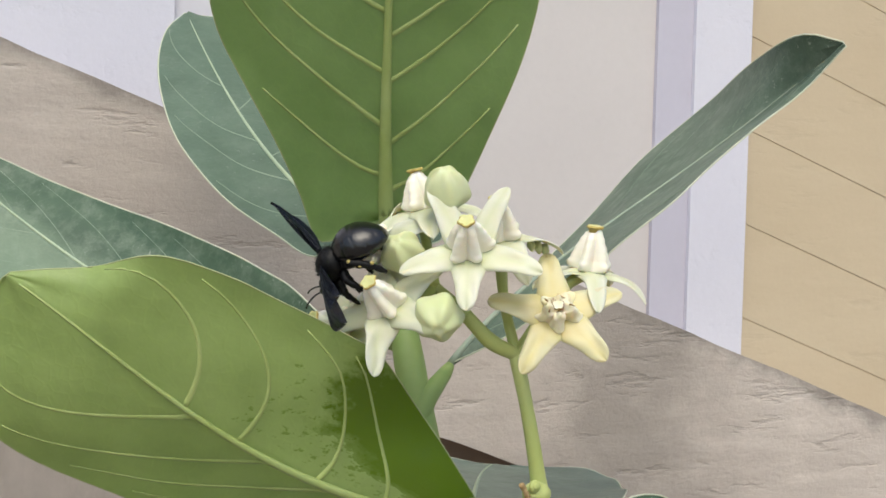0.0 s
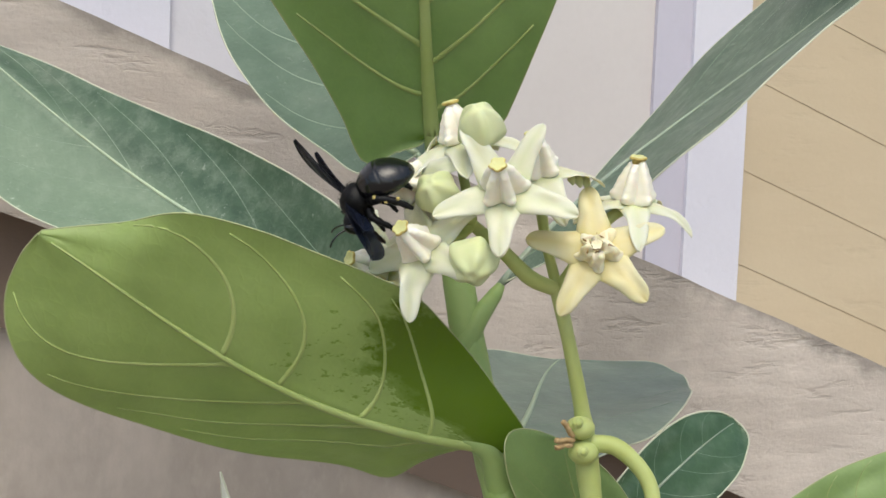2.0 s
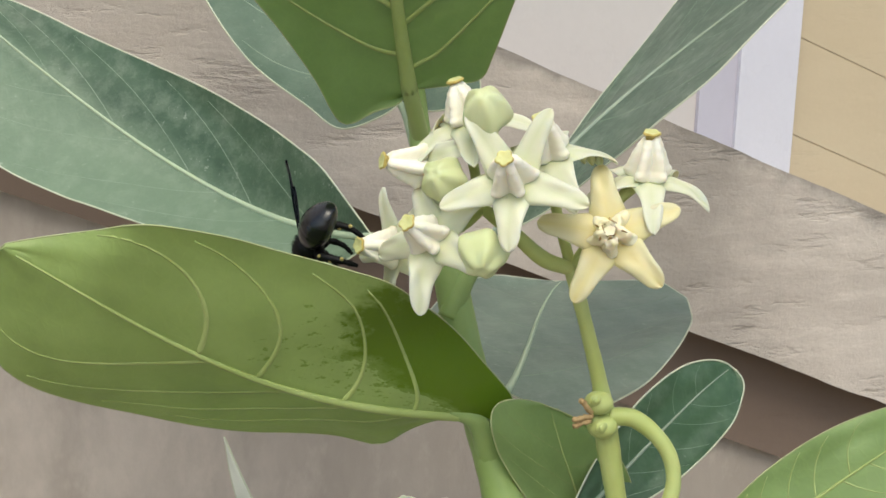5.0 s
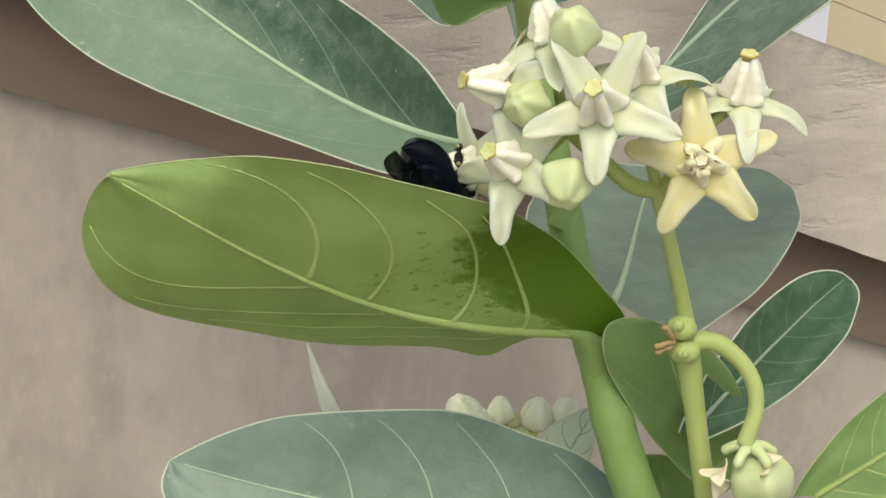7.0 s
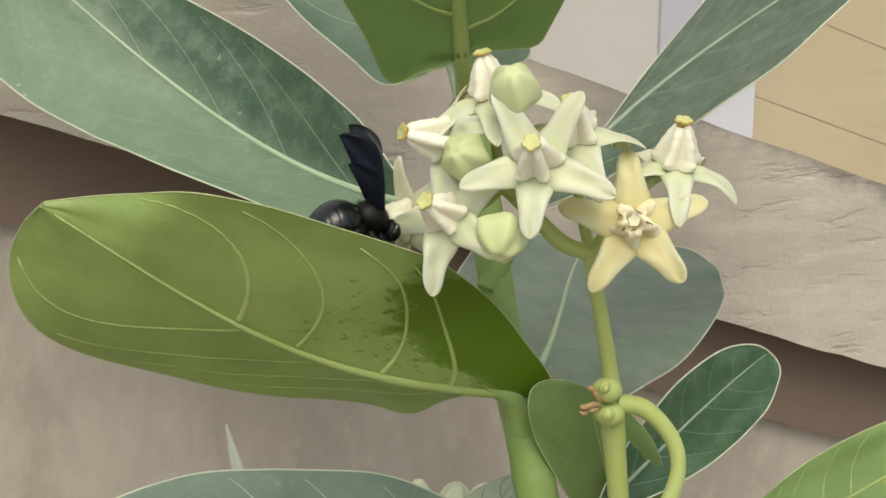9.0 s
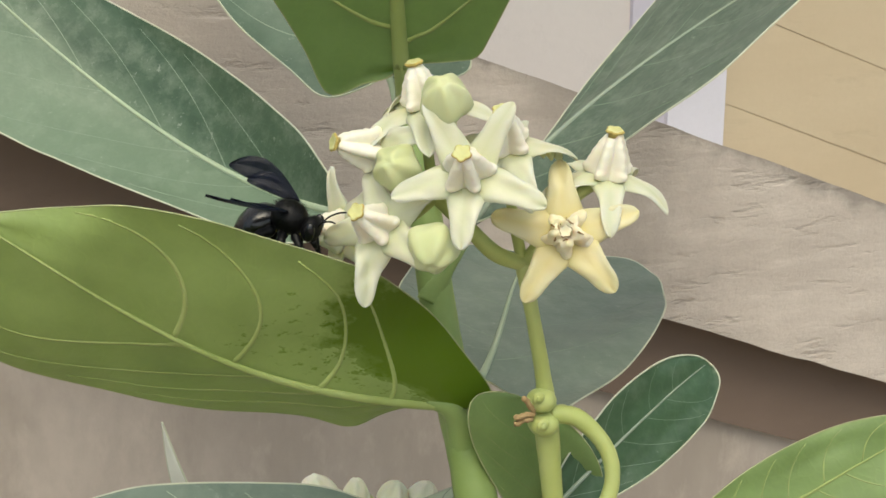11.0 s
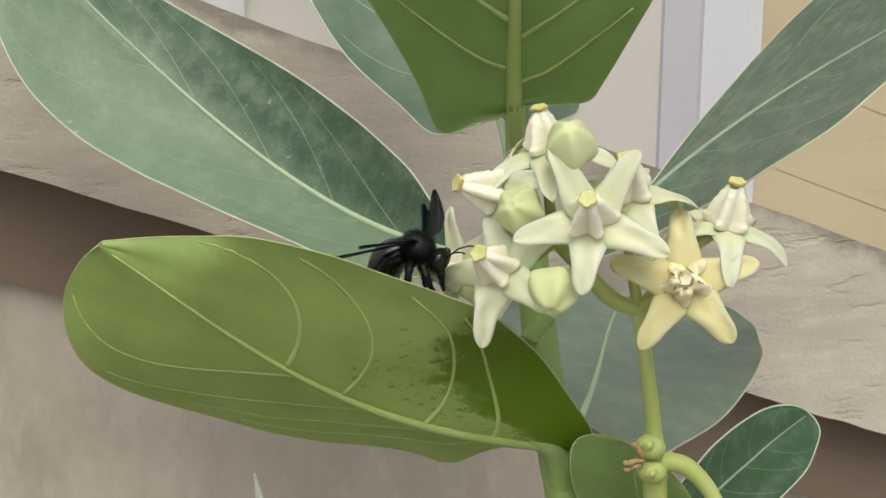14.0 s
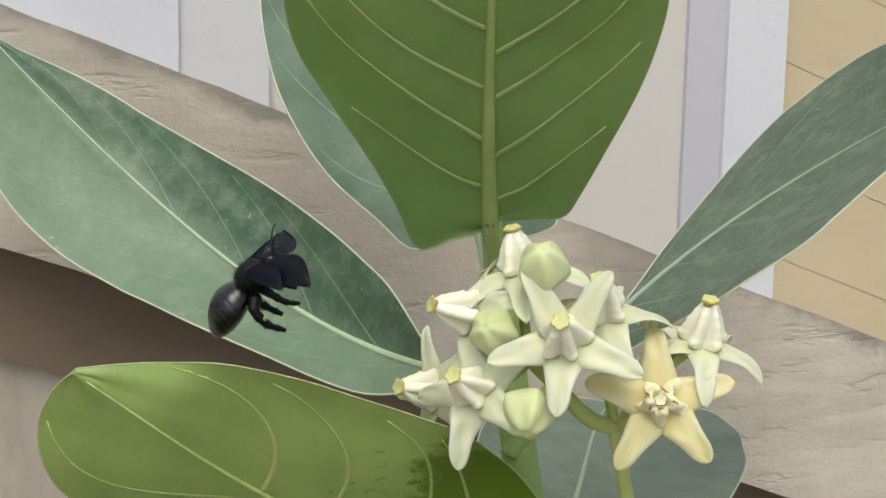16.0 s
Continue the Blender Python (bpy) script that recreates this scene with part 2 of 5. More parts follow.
M_OLD = wax_material("yellowed_petal", (0.61, 0.57, 0.375), (0.59, 0.53, 0.29), 45, 0.38, 0.35, stripe=(0.58, 0.49, 0.19))
M_OLDCORE = wax_material("yellowed_corona", (0.80, 0.75, 0.57), (0.74, 0.64, 0.40), 160, 0.42, 0.4)
M_DISC = wax_material("yellow_green_disc", (0.60, 0.58, 0.24), (0.55, 0.56, 0.28), 300, 0.4, 0.2)
M_DISCRIM = wax_material("olive_disc_rim", (0.56, 0.46, 0.15), (0.36, 0.25, 0.06), 700, 0.5, 0.1)
M_BROWN = wax_material("brown_scar", (0.28, 0.17, 0.05), (0.18, 0.11, 0.04), 300, 0.7, 0.0)
M_TAN = wax_material("dry_tan", (0.46, 0.33, 0.17), (0.30, 0.19, 0.08), 500, 0.7, 0.0)
M_BUD = wax_material("green_white_bud", (0.53, 0.58, 0.295), (0.60, 0.635, 0.40), 70, 0.42, 0.35)
M_WBUD = wax_material("white_bud", (0.85, 0.86, 0.74), (0.75, 0.79, 0.58), 60, 0.42, 0.3)
M_DRY = wax_material("dry_petal", (0.70, 0.60, 0.44), (0.78, 0.70, 0.55), 120, 0.7, 0.1)

M_BEAM = plaster("rough_cement", (0.63, 0.56, 0.505), (0.48, 0.42, 0.375), 60, 0.5, (0.40, 1, 1.6), 0.06, 26, stain_and_shade=True)
M_LOWWALL = plaster("smooth_cement", (0.50, 0.44, 0.395), (0.34, 0.295, 0.26), 30, 0.15, (1, 1, 0.5), 0.15, 24)
M_SHADEBAND = plaster("shaded_brown_cement", (0.215, 0.16, 0.13), (0.165, 0.122, 0.10), 30, 0.15, (0.4, 1, 1), 0.15)
M_CREAM = plaster("cream_paint", (0.63, 0.59, 0.585), (0.60, 0.56, 0.555), 40, 0.06, None, 0.05)
M_LILAC_SHADE = plaster("lilac_shade_paint", (0.55, 0.53, 0.62), (0.52, 0.50, 0.59), 40, 0.06, None, 0.05)
M_PALELILAC = plaster("pale_lilac_paint", (0.66, 0.645, 0.70), (0.63, 0.615, 0.67), 40, 0.06, None, 0.05)
M_WHITE = plaster("white_paint", (0.70, 0.69, 0.77), (0.65, 0.64, 0.73), 60, 0.12, None, 0.06)
M_YELLOW = plaster("ochre_paint", (0.60, 0.50, 0.36), (0.53, 0.43, 0.30), 50, 0.1, (0.4, 1, 1.5), 0.1)
M_GROUND = plaster("dry_earth", (0.30, 0.26, 0.21), (0.20, 0.17, 0.13), 20, 0.8)


# ---------------------------------------------------------------- building blocks
def obj(name, bm, mats, parent=None, label="", smooth=True):
    me = bpy.data.meshes.new(name)
    bm.normal_update()
    bm.to_mesh(me)
    bm.free()
    for m in (mats if isinstance(mats, (list, tuple)) else [mats]):
        me.materials.append(m)
    if smooth:
        me.polygons.foreach_set("use_smooth", [True] * len(me.polygons))
    ob = new(name, me)
    if parent is not None:
        ob.parent = parent
    if label:
        ob["label"] = label
    return ob


def part(name, bm, material, parent, label=""):
    return obj(name, bm, material, parent, label)


def empty(name, at, parent=None):
    e = new(name)
    e.empty_display_size = 0.02
    e.location = at
    e.parent = parent
    return e


def cubic(p, s):
    """Through four points at s = 0, 1/3, 2/3, 1; straight on beyond the ends."""
    if s < 0:
        return cubic(p, 0) + (cubic(p, 0.02) - cubic(p, 0)) * (s / 0.02)
    a, b, c, d = (Vector(q) for q in p)
    t = 3 * s
    return (a * ((t - 1) * (t - 2) * (t - 3) / -6) + b * (t * (t - 2) * (t - 3) / 2)
            + c * (t * (t - 1) * (t - 3) / -2) + d * (t * (t - 1) * (t - 2) / 6))


def tube_bm(path, radii, sides=10, bm=None, cap=True):
    bm = bm or bmesh.new()
    path = [Vector(p) for p in path]
    rings, ref = [], None
    for i, p in enumerate(path):
        d = (path[min(i + 1, len(path) - 1)] - path[max(i - 1, 0)]).normalized()
        if ref is None:
            ref = d.orthogonal().normalized()
        ref = (ref - d * ref.dot(d)).normalized()
        side = d.cross(ref)
        r = radii[i] if isinstance(radii, (list, tuple)) else radii
        rings.append([bm.verts.new(p + (ref * math.cos(a) + side * math.sin(a)) * r)
                      for a in (2 * math.pi * k / sides for k in range(sides))])
    for a, b in zip(rings, rings[1:]):
        for k in range(sides):
            bm.faces.new((a[k], a[(k + 1) % sides], b[(k + 1) % sides], b[k]))
    if cap:
        bm.faces.new(rings[0][::-1])
        bm.faces.new(rings[-1])
    return bm


def smooth_path(points, n=24):
    """A soft line through points (Catmull-Rom)."""
    p = [Vector(q) for q in points]
    p = [2 * p[0] - p[1]] + p + [2 * p[-1] - p[-2]]
    out = []
    for i in range(1, len(p) - 2):
        for k in range(n):
            t = k / n
            a, b, c, d = p[i - 1:i + 3]
            out.append(0.5 * ((2 * b) + (c - a) * t + (2 * a - 5 * b + 4 * c - d) * t * t + (3 * b - a - 3 * c + d) * t ** 3))
    return out + [p[-2]]


def ball_bm(at, radii, turn=None, bm=None, seg=20, rings=14, shape=None):
    """An ellipsoid; shape(v) may push its unit vertices about first."""
    bm = bm or bmesh.new()
    made = bmesh.ops.create_uvsphere(bm, u_segments=seg, v_segments=rings, radius=1.0)["verts"]
    for v in made:
        if shape:
            v.co = shape(v.co.copy())
        v.co = Vector((v.co.x * radii[0], v.co.y * radii[1], v.co.z * radii[2]))
        if turn is not None:
            v.co = turn @ v.co
        v.co += Vector(at)
    return bm


def box_bm(lo, hi, bevel=0.0):
    bm = bmesh.new()
    bmesh.ops.create_cube(bm, size=1.0)
    for v in bm.verts:
        v.co = Vector([lo[i] + (v.co[i] + 0.5) * (hi[i] - lo[i]) for i in range(3)])
    if bevel:
        bmesh.ops.bevel(bm, geom=bm.edges[:], offset=bevel, segments=2, affect='EDGES')
    return bm


def toward(direction, up_hint=(0, 0, 1)):
    """A turn that lays z along direction."""
    z = Vector(direction).normalized()
    x = Vector(up_hint).cross(z)
    x = x.normalized() if x.length > 1e-4 else z.orthogonal().normalized()
    return Matrix((x, z.cross(x), z)).transposed()


# ---------------------------------------------------------------- the setting
ground_bm = bmesh.new()
bmesh.ops.create_grid(ground_bm, x_segments=60, y_segments=60, size=40)
for v in ground_bm.verts:
    v.co.z = 0.01 * noise.noise(v.co * 0.7) - 0.012
tagged(obj("ground", ground_bm, M_GROUND), "dry grey-brown earth at the foot of the wall", "ground", kind="structure")

SLOPE = -0.3679          # fall of the sloping cement ledge along the wall
EDGE_TOP = 1.2344        # height of its upper edge at x = 0
EDGE_LOW = 1.1389        # height of its lower edge at x = 0


def sloped_slab(name, x0, x1, y0, y1, top, low, mat, label, cells=0.012, rough=0.0):
    """A plastered ledge whose edges fall along x; its faces and arrises are uneven."""
    bm = bmesh.new()
    n = max(2, int((x1 - x0) / cells))
    hn = 8
    prof = [(y0, low + 0.0), *[(y0, low + (top - low) * k / hn) for k in range(1, hn + 1)], (y1, top), (y1, low)]
    rings = []
    for i in range(n + 1):
        x = x0 + (x1 - x0) * i / n
        ring = []
        for k, (y, z) in enumerate(prof):
            q = Vector((x, y, z + SLOPE * x))
            w = noise.noise(q * 26) * 0.5 + noise.noise(q * 70) * 0.3
            ring.append(bm.verts.new(q + Vector((0, w * rough, w * rough * (1.0 if k in (0, hn) else 0.2)))))
        rings.append(ring)
    m = len(prof)
    for a, b in zip(rings, rings[1:]):
        for k in range(m):
            bm.faces.new((a[k], b[k], b[(k + 1) % m], a[(k + 1) % m]))
    bm.faces.new(rings[0])
    bm.faces.new(rings[-1][::-1])
    bmesh.ops.recalc_face_normals(bm, faces=bm.faces[:])
    ob = obj(name, bm, mat, smooth=False)
    return tagged(ob, label, "ledge" if "ledge" in name else "wall", kind="structure")


YL = 0.27                # face of the ledge
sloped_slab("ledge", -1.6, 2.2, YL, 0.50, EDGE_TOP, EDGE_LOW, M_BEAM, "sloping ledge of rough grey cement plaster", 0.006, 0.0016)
# set-back band; the overhang's shade is mixed into its brown
sloped_slab("ledge_underside", -1.6, 2.2, YL + 0.020, 0.50, EDGE_LOW - 0.0003, EDGE_LOW - 0.050, M_SHADEBAND, "brown stained cement band, darkened in colour for the shade under the ledge", 0.02, 0.001)
low_bm = bmesh.new()
lows = []
for i in range(120):
    x = -1.6 + 3.8 * i / 119
    z1 = EDGE_LOW - 0.0502 + SLOPE * x
    lows.append([low_bm.verts.new((x, y, z)) for y, z in ((YL + 0.026, -0.05), (YL + 0.026, z1 * 0.5), (YL + 0.026, z1), (0.50, z1), (0.50, -0.05))])
for a, b in zip(lows, lows[1:]):
    for k in range(5):
        low_bm.faces.new((a[k], b[k], b[(k + 1) % 5], a[(k + 1) % 5]))
low_bm.faces.new(lows[0])
low_bm.faces.new(lows[-1][::-1])
bmesh.ops.recalc_face_normals(low_bm, faces=low_bm.faces[:])
tagged(obj("wall_lower", low_bm, M_LOWWALL, smooth=False), "smooth grey-brown cement wall below the ledge", "wall", kind="structure")

# painted wall just behind the ledge's face: white, a pale strip, cream, a lilac strip coloured as the pilaster's shaded
# side, a white pilaster
XC, XP, XW, XL, XS = 0.2034, 0.2229, 0.2549, 0.0034, -0.0351
YW = YL + 0.018
for name, x0, x1, y0, mat, label in (
        ("wall_white", -1.6, XS, YW - 0.003, M_WHITE, "white painted wall face with a lilac cast"),
        ("wall_lilac", XS, XL, YW, M_PALELILAC, "pale lilac painted strip of the wall"),
        ("wall_cream", XL, XC, YW + 0.003, M_CREAM, "cream white painted wall above the ledge"),
        ("pilaster_shade", XC, XP, YW, M_LILAC_SHADE, "lilac grey strip of the pilaster, its shaded side put into the colour"),
        ("pilaster", XP, XW, YW - 0.003, M_WHITE, "white painted pilaster with a rough foot")):
    wb = box_bm((x0, y0, 0.0), (x1, 0.50, 2.6))
    for v in wb.verts:
        if v.co.z < 0.1:
            v.co.z = EDGE_LOW + 0.02 + SLOPE * v.co.x
    tagged(obj(name, wb, mat, smooth=False), label, "wall", kind="structure")
siding = empty("wall_ochre", (XW, YW, EDGE_LOW + SLOPE * XW))
tagged(siding, "ochre painted wall of sloping boards", "wall", kind="structure")
for k in range(34):
    z = 0.045 + 0.048 * k
    bb = box_bm((0.001, 0.002, -0.02399), (1.9, 0.09, 0.02399), 0.0004)
    for v in bb.verts:
        v.co.z += z + SLOPE * v.co.x
    obj("board", bb, M_YELLOW, siding, smooth=False)


# ---------------------------------------------------------------- leaves
def even(path):
    """A line as a function of the share of its length."""
    run = [0.0]
    for p, q in zip(path, path[1:]):
        run.append(run[-1] + (q - p).length)

    def at_share(s):
        d = min(max(s, 0.0), 1.0) * run[-1]
        k = next((i for i in range(len(run) - 1) if run[i + 1] >= d), len(run) - 2)
        gap = run[k + 1] - run[k]
        return path[k].lerp(path[k + 1], (d - run[k]) / gap if gap else 0.0)
    return at_share


def leaf(parent, mid, a, b, mat, vein_mat, label, lobe=0.10, cup=0.10, wave=0.004, veins=7, rib=0.0014, widest=0.55, thick=0.0006,
         blunt=0.55, front=-1.0, seed=0, base_power=0.55, vein_lift=1.0, vein=0.34, a_tip=None, b_tip=None, rise=0.13, base_w=0.0, foot=(), rim_a=(), rim_b=(), cut=0.80, rise_b=None, hook=0.09, side_mat=None):
    """A crown-flower leaf as a part: blade with thickness and a pale rim, a raised midrib and side veins.
    mid: four points on the midrib from base to tip; a, b: the vectors from midrib to margin on its two sides where it is widest.
    rim_a, rim_b: points along each margin, for a leaf whose halves differ."""
    a, b = Vector(a), Vector(b)
    a2, b2 = Vector(a_tip or a), Vector(b_tip or b)
    rnd = random.Random(seed)
    off = Vector((rnd.random() * 9, rnd.random() * 9, rnd.random() * 9))
    nrm = a.cross(cubic(mid, 1) - cubic(mid, 0)).normalized()
    if nrm.y * front < 0:
        nrm.negate()

    def width(s):
        s = min(max(s, 0.0), 1.0)
        grow = base_w + (1 - base_w) * math.sin(0.5 * math.pi * min(1.0, (s + 0.02) / widest)) ** base_power
        fall = 1.0 if s < widest else max(0.0, 1 - ((s - widest) / (1 - widest)) ** 2.3) ** blunt
        return grow * fall

    rims = [even(smooth_path([mid[0], *r, mid[3]], 10)) if r else None for r in (rim_a, rim_b)]

    def surf(s, v):
        f = min(1.0, max(0.0, s)) ** 1.5
        rim = rims[0 if v > 0 else 1]
        if rim:
            w, m0, e = abs(v), cubic(mid, s), rim(s)
            ripple = noise.noise(Vector((s * 5.0, v * 2.2, 0)) + off) * wave * w
            return m0.lerp(e, w) + nrm * (cup * (e - m0).length * (w * w - w) + ripple)
        w, side = abs(v), (a.lerp(a2, f) if v > 0 else b.lerp(b2, f))
        back = lobe * (w ** 1.2) * max(0.0, 1 - s * 2.6) ** 2
        p = cubic(mid, s - back) + side * (width(s) * w)
        ripple = noise.noise(Vector((s * 5.0, v * 2.2, 0)) + off) * wave * (0.3 + w)
        edge = math.sin(s * 21 + 3 * noise.noise(off + Vector((s * 3, 0, 5)))) * wave * 0.35 * w ** 4
        return p + nrm * (cup * side.length * (w ** 2) * width(s) + ripple + edge)

    nu, nv = 44, 12
    bm = bmesh.new()
    uvl = bm.loops.layers.uv.new("UVMap")
    vs = [(-1 + 2 * k / (2 * nv)) for k in range(2 * nv + 1)]
    top, bot, info = [], [], {}
    for i in range(nu + 1):
        s = (i / nu) ** 1.15 * 0.995
        row_t, row_b = [], []
        for v in vs:
            p = surf(s, v)
            q1, q2 = surf(min(s + 0.01, 1), v) - surf(s - 0.01, v), surf(s, min(v + 0.02, 1)) - surf(s, max(v - 0.02, -1))
            n = q1.cross(q2)
            n = n.normalized() if n.length > 1e-12 else nrm
            if n.dot(nrm) < 0:
                n.negate()
            t = thick * (0.35 + 0.65 * (1 - abs(v) ** 3))
            for row, sg in ((row_t, 0.5), (row_b, -0.5)):
                vert = bm.verts.new(p + n * t * sg)
                info[vert] = (s, 0.5 + 0.5 * v)
                row.append(vert)
        top.append(row_t)
        bot.append(row_b)
    for i in range(nu):
        for k in range(2 * nv):
            bm.faces.new((top[i][k], top[i + 1][k], top[i + 1][k + 1], top[i][k + 1]))
            bm.faces.new((bot[i][k], bot[i][k + 1], bot[i + 1][k + 1], bot[i + 1][k]))
        for k in (0, 2 * nv):
            f = bm.faces.new((top[i][k], bot[i][k], bot[i + 1][k], top[i + 1][k]))
            f.material_index = 1
    for k in range(2 * nv):
        for i in (0, nu):
            bm.faces.new((top[i][k], bot[i][k], bot[i][k + 1], top[i][k + 1])).material_index = 1
    for f in bm.faces:
        for lp in f.loops:
            lp[uvl].uv = info[lp.vert]
    bmesh.ops.recalc_face_normals(bm, faces=bm.faces[:])
    for e in bm.edges:
        e.smooth = len({f.material_index for f in e.link_faces}) == 1
    rim_mat = M_RIM if vein_mat is M_VEIN else M_RIM_PALE
    blade = obj("leaf", bm, [mat, rim_mat], parent, label)
    # a thin pale cord along the margin
    rim = [surf((i / 70) ** 1.15 * 0.995, 1.0) for i in range(71)] + [surf(((70 - i) / 70) ** 1.15 * 0.995, -1.0) for i in range(71)]
    part("margin", tube_bm(rim, 0.00023 if vein_mat is M_VEIN else 0.0003, 5), rim_mat, blade)
    lift = nrm * (thick * 0.5)
    n = 40
    path = [surf(0.97 * i / n, 0) + lift * (1.0 * vein_lift) for i in range(n + 1)]
    girth = [rib * (1 - 0.85 * (i / n) ** 0.8) for i in range(n + 1)]
    if foot:
        line = smooth_path([*foot, path[0], path[4]], 8)
        part("petiole", tube_bm(line, [rib * (1.18 - 0.21 * i / 16 if i <= 16 else 0.97 - 0.06 * (i - 16)) for i in range(len(line))], 10), vein_mat, blade)
    part("midrib", tube_bm(path, girth, 8), vein_mat, blade)
    for side in (1, -1):
        for k in range(veins):
            s0 = 0.05 + cut * ((k + rnd.uniform(-0.12, 0.12) + (0.35 if side > 0 else 0)) / veins)
            if s0 < 0.02:
                continue
            reach, bend = 0.90, (rise_b if rise_b and side < 0 else rise) * rnd.uniform(0.8, 1.2)
            pts = [surf(min(0.985, s0 + (bend * v + (hook if side > 0 else 0.09) * v ** 3) * (1 - 0.35 * s0)), side * v * reach)
                   for v in (j / 18 for j in range(19))]
            r0 = 1.75 * rib * (vein - 0.14 * s0)
            pts = [q + lift - nrm * (0.78 * r0 * (1 - 0.82 * j / 18)) for j, q in enumerate(pts)]
            part("side_vein", tube_bm(pts, [r0 * (1 - 0.82 * j / 18) for j in range(19)], 8), side_mat or vein_mat, blade)
    return blade


def stem(name, points, radii, mat, parent, label="", n=12, knobs=()):
    path = smooth_path(points, n)
    m = len(path) - 1
    k = len(radii) - 1
    rr = []
    for i in range(m + 1):
        f = i / m * k
        j = min(int(f), k - 1)
        r = radii[j] + (radii[j + 1] - radii[j]) * (f - j)
        rr.append(r * (1 + 0.06 * noise.noise(Vector(path[i]) * 180)))
    bm = tube_bm(path, rr, 14)
    for at, r in knobs:
        ball_bm(at, (r, r, r * 0.8), bm=bm)
    return part(name, bm, mat, parent, label)


plant = empty("crown_flower_shrub", (0.03, 0.045, 0.0))
tagged(plant, "crown flower shrub with thick stem and broad waxy leaves", "shrub")
BASE = plant.location


def at(*p):
    return tuple(Vector(p) - BASE)


def off(p, q):
    """From point p to point q."""
    return Vector(q) - Vector(p)


def plant_leaf(pts, foot_a, edge_a, foot_b, edge_b, *rest, tip_a=None, tip_b=None, **more):
    """pts: midrib in the world; foot and edge: where on the midrib and on the margin each half is widest."""
    pts = [Vector(p) for p in pts]
    base = pts[0]
    if tip_a:
        more["a_tip"] = off(*tip_a)
    if tip_b:
        more["b_tip"] = off(*tip_b)
    for key in ("rim_a", "rim_b"):
        if key in more:
            more[key] = [Vector(p) - base for p in more[key]]
    if "foot" in more:
        more["foot"] = [Vector(p) - base for p in more["foot"]]
    ob = leaf(plant, [p - base for p in pts], off(foot_a, edge_a), off(foot_b, edge_b), *rest, **more)
    ob.location = base - BASE
    return ob


stem("main_stem", [at(*p) for p in [(0.03, 0.045, 0.0), (0.035, 0.05, 0.4), (0.050, 0.045, 0.8), (0.0475, 0.041, 0.95), (0.0430, 0.034, 1.005), (0.0378, 0.0300, 1.0380), (0.0240, 0.0320, 1.0790), (0.0181, 0.0418, 1.1079),
      (0.0144, 0.0537, 1.1340), (0.0129, 0.0619, 1.1519), (0.0110, 0.0747, 1.1808), (0.0092, 0.0788, 1.1891), (0.0088, 0.0867, 1.2079), (0.0092, 0.0964, 1.2320), (0.0109, 0.1088, 1.2635), (0.0129, 0.1237, 1.3012)]],
     [0.012, 0.011, 0.0090, 0.0076, 0.0070, 0.0066, 0.0062, 0.0056, 0.0053, 0.0050, 0.0044, 0.0036, 0.0032, 0.0028, 0.002, 0.0015], M_STEM, plant, "thick pale green succulent stem")

# the large wet leaf in front
LL = plant_leaf([(0.0113, 0.0389, 1.1220), (-0.0393, 0.0280, 1.1373), (-0.0765, 0.0220, 1.1586), (-0.1108, 0.0240, 1.1824)],
     (-0.0685, 0.0220, 1.1526), (-0.0618, -0.0080, 1.1925), (-0.0685, 0.0220, 1.1526), (-0.0706, 0.0520, 1.1277),
     M_FRESH, M_VEIN, "bright green leaf, rain-wet and glossy in patches", cup=-0.10, wave=0.0022, veins=4, rib=0.0017, side_mat=M_VEIN_SOFT, seed=3, vein=0.56, rise=0.13, hook=0.22, cut=0.62, rise_b=0.34,
     rim_a=[(0.0210, 0.0402, 1.1201), (0.0238, 0.0386, 1.1259), (0.0136, 0.0353, 1.1390), (0.0023, 0.0318, 1.1516), (-0.0144, 0.0179, 1.1665), (-0.0267, 0.0141, 1.1723), (-0.0451, 0.0104, 1.1792), (-0.0598, 0.0083, 1.1847), (-0.0772, 0.0090, 1.1887), (-0.0902, 0.0210, 1.1858), (-0.1010, 0.0230, 1.1842)],
     rim_b=[(0.0026, 0.0458, 1.1194), (-0.0039, 0.0509, 1.1163), (-0.0122, 0.0557, 1.1112), (-0.0253, 0.0559, 1.1146), (-0.0495, 0.0545, 1.1189), (-0.0715, 0.0510, 1.1246), (-0.0951, 0.0480, 1.1344), (-0.1103, 0.0440, 1.1436), (-0.1172, 0.0400, 1.1538), (-0.1187, 0.0360, 1.1652), (-0.1153, 0.0300, 1.1756)])
stem("petiole", [at(*p) for p in [(0.0192, 0.0400, 1.0990), (0.0172, 0.0408, 1.1100), (0.0128, 0.0392, 1.1200), (0.0040, 0.0374, 1.1245)]], [0.0050, 0.0044, 0.0030, 0.0016], M_STEM, plant)
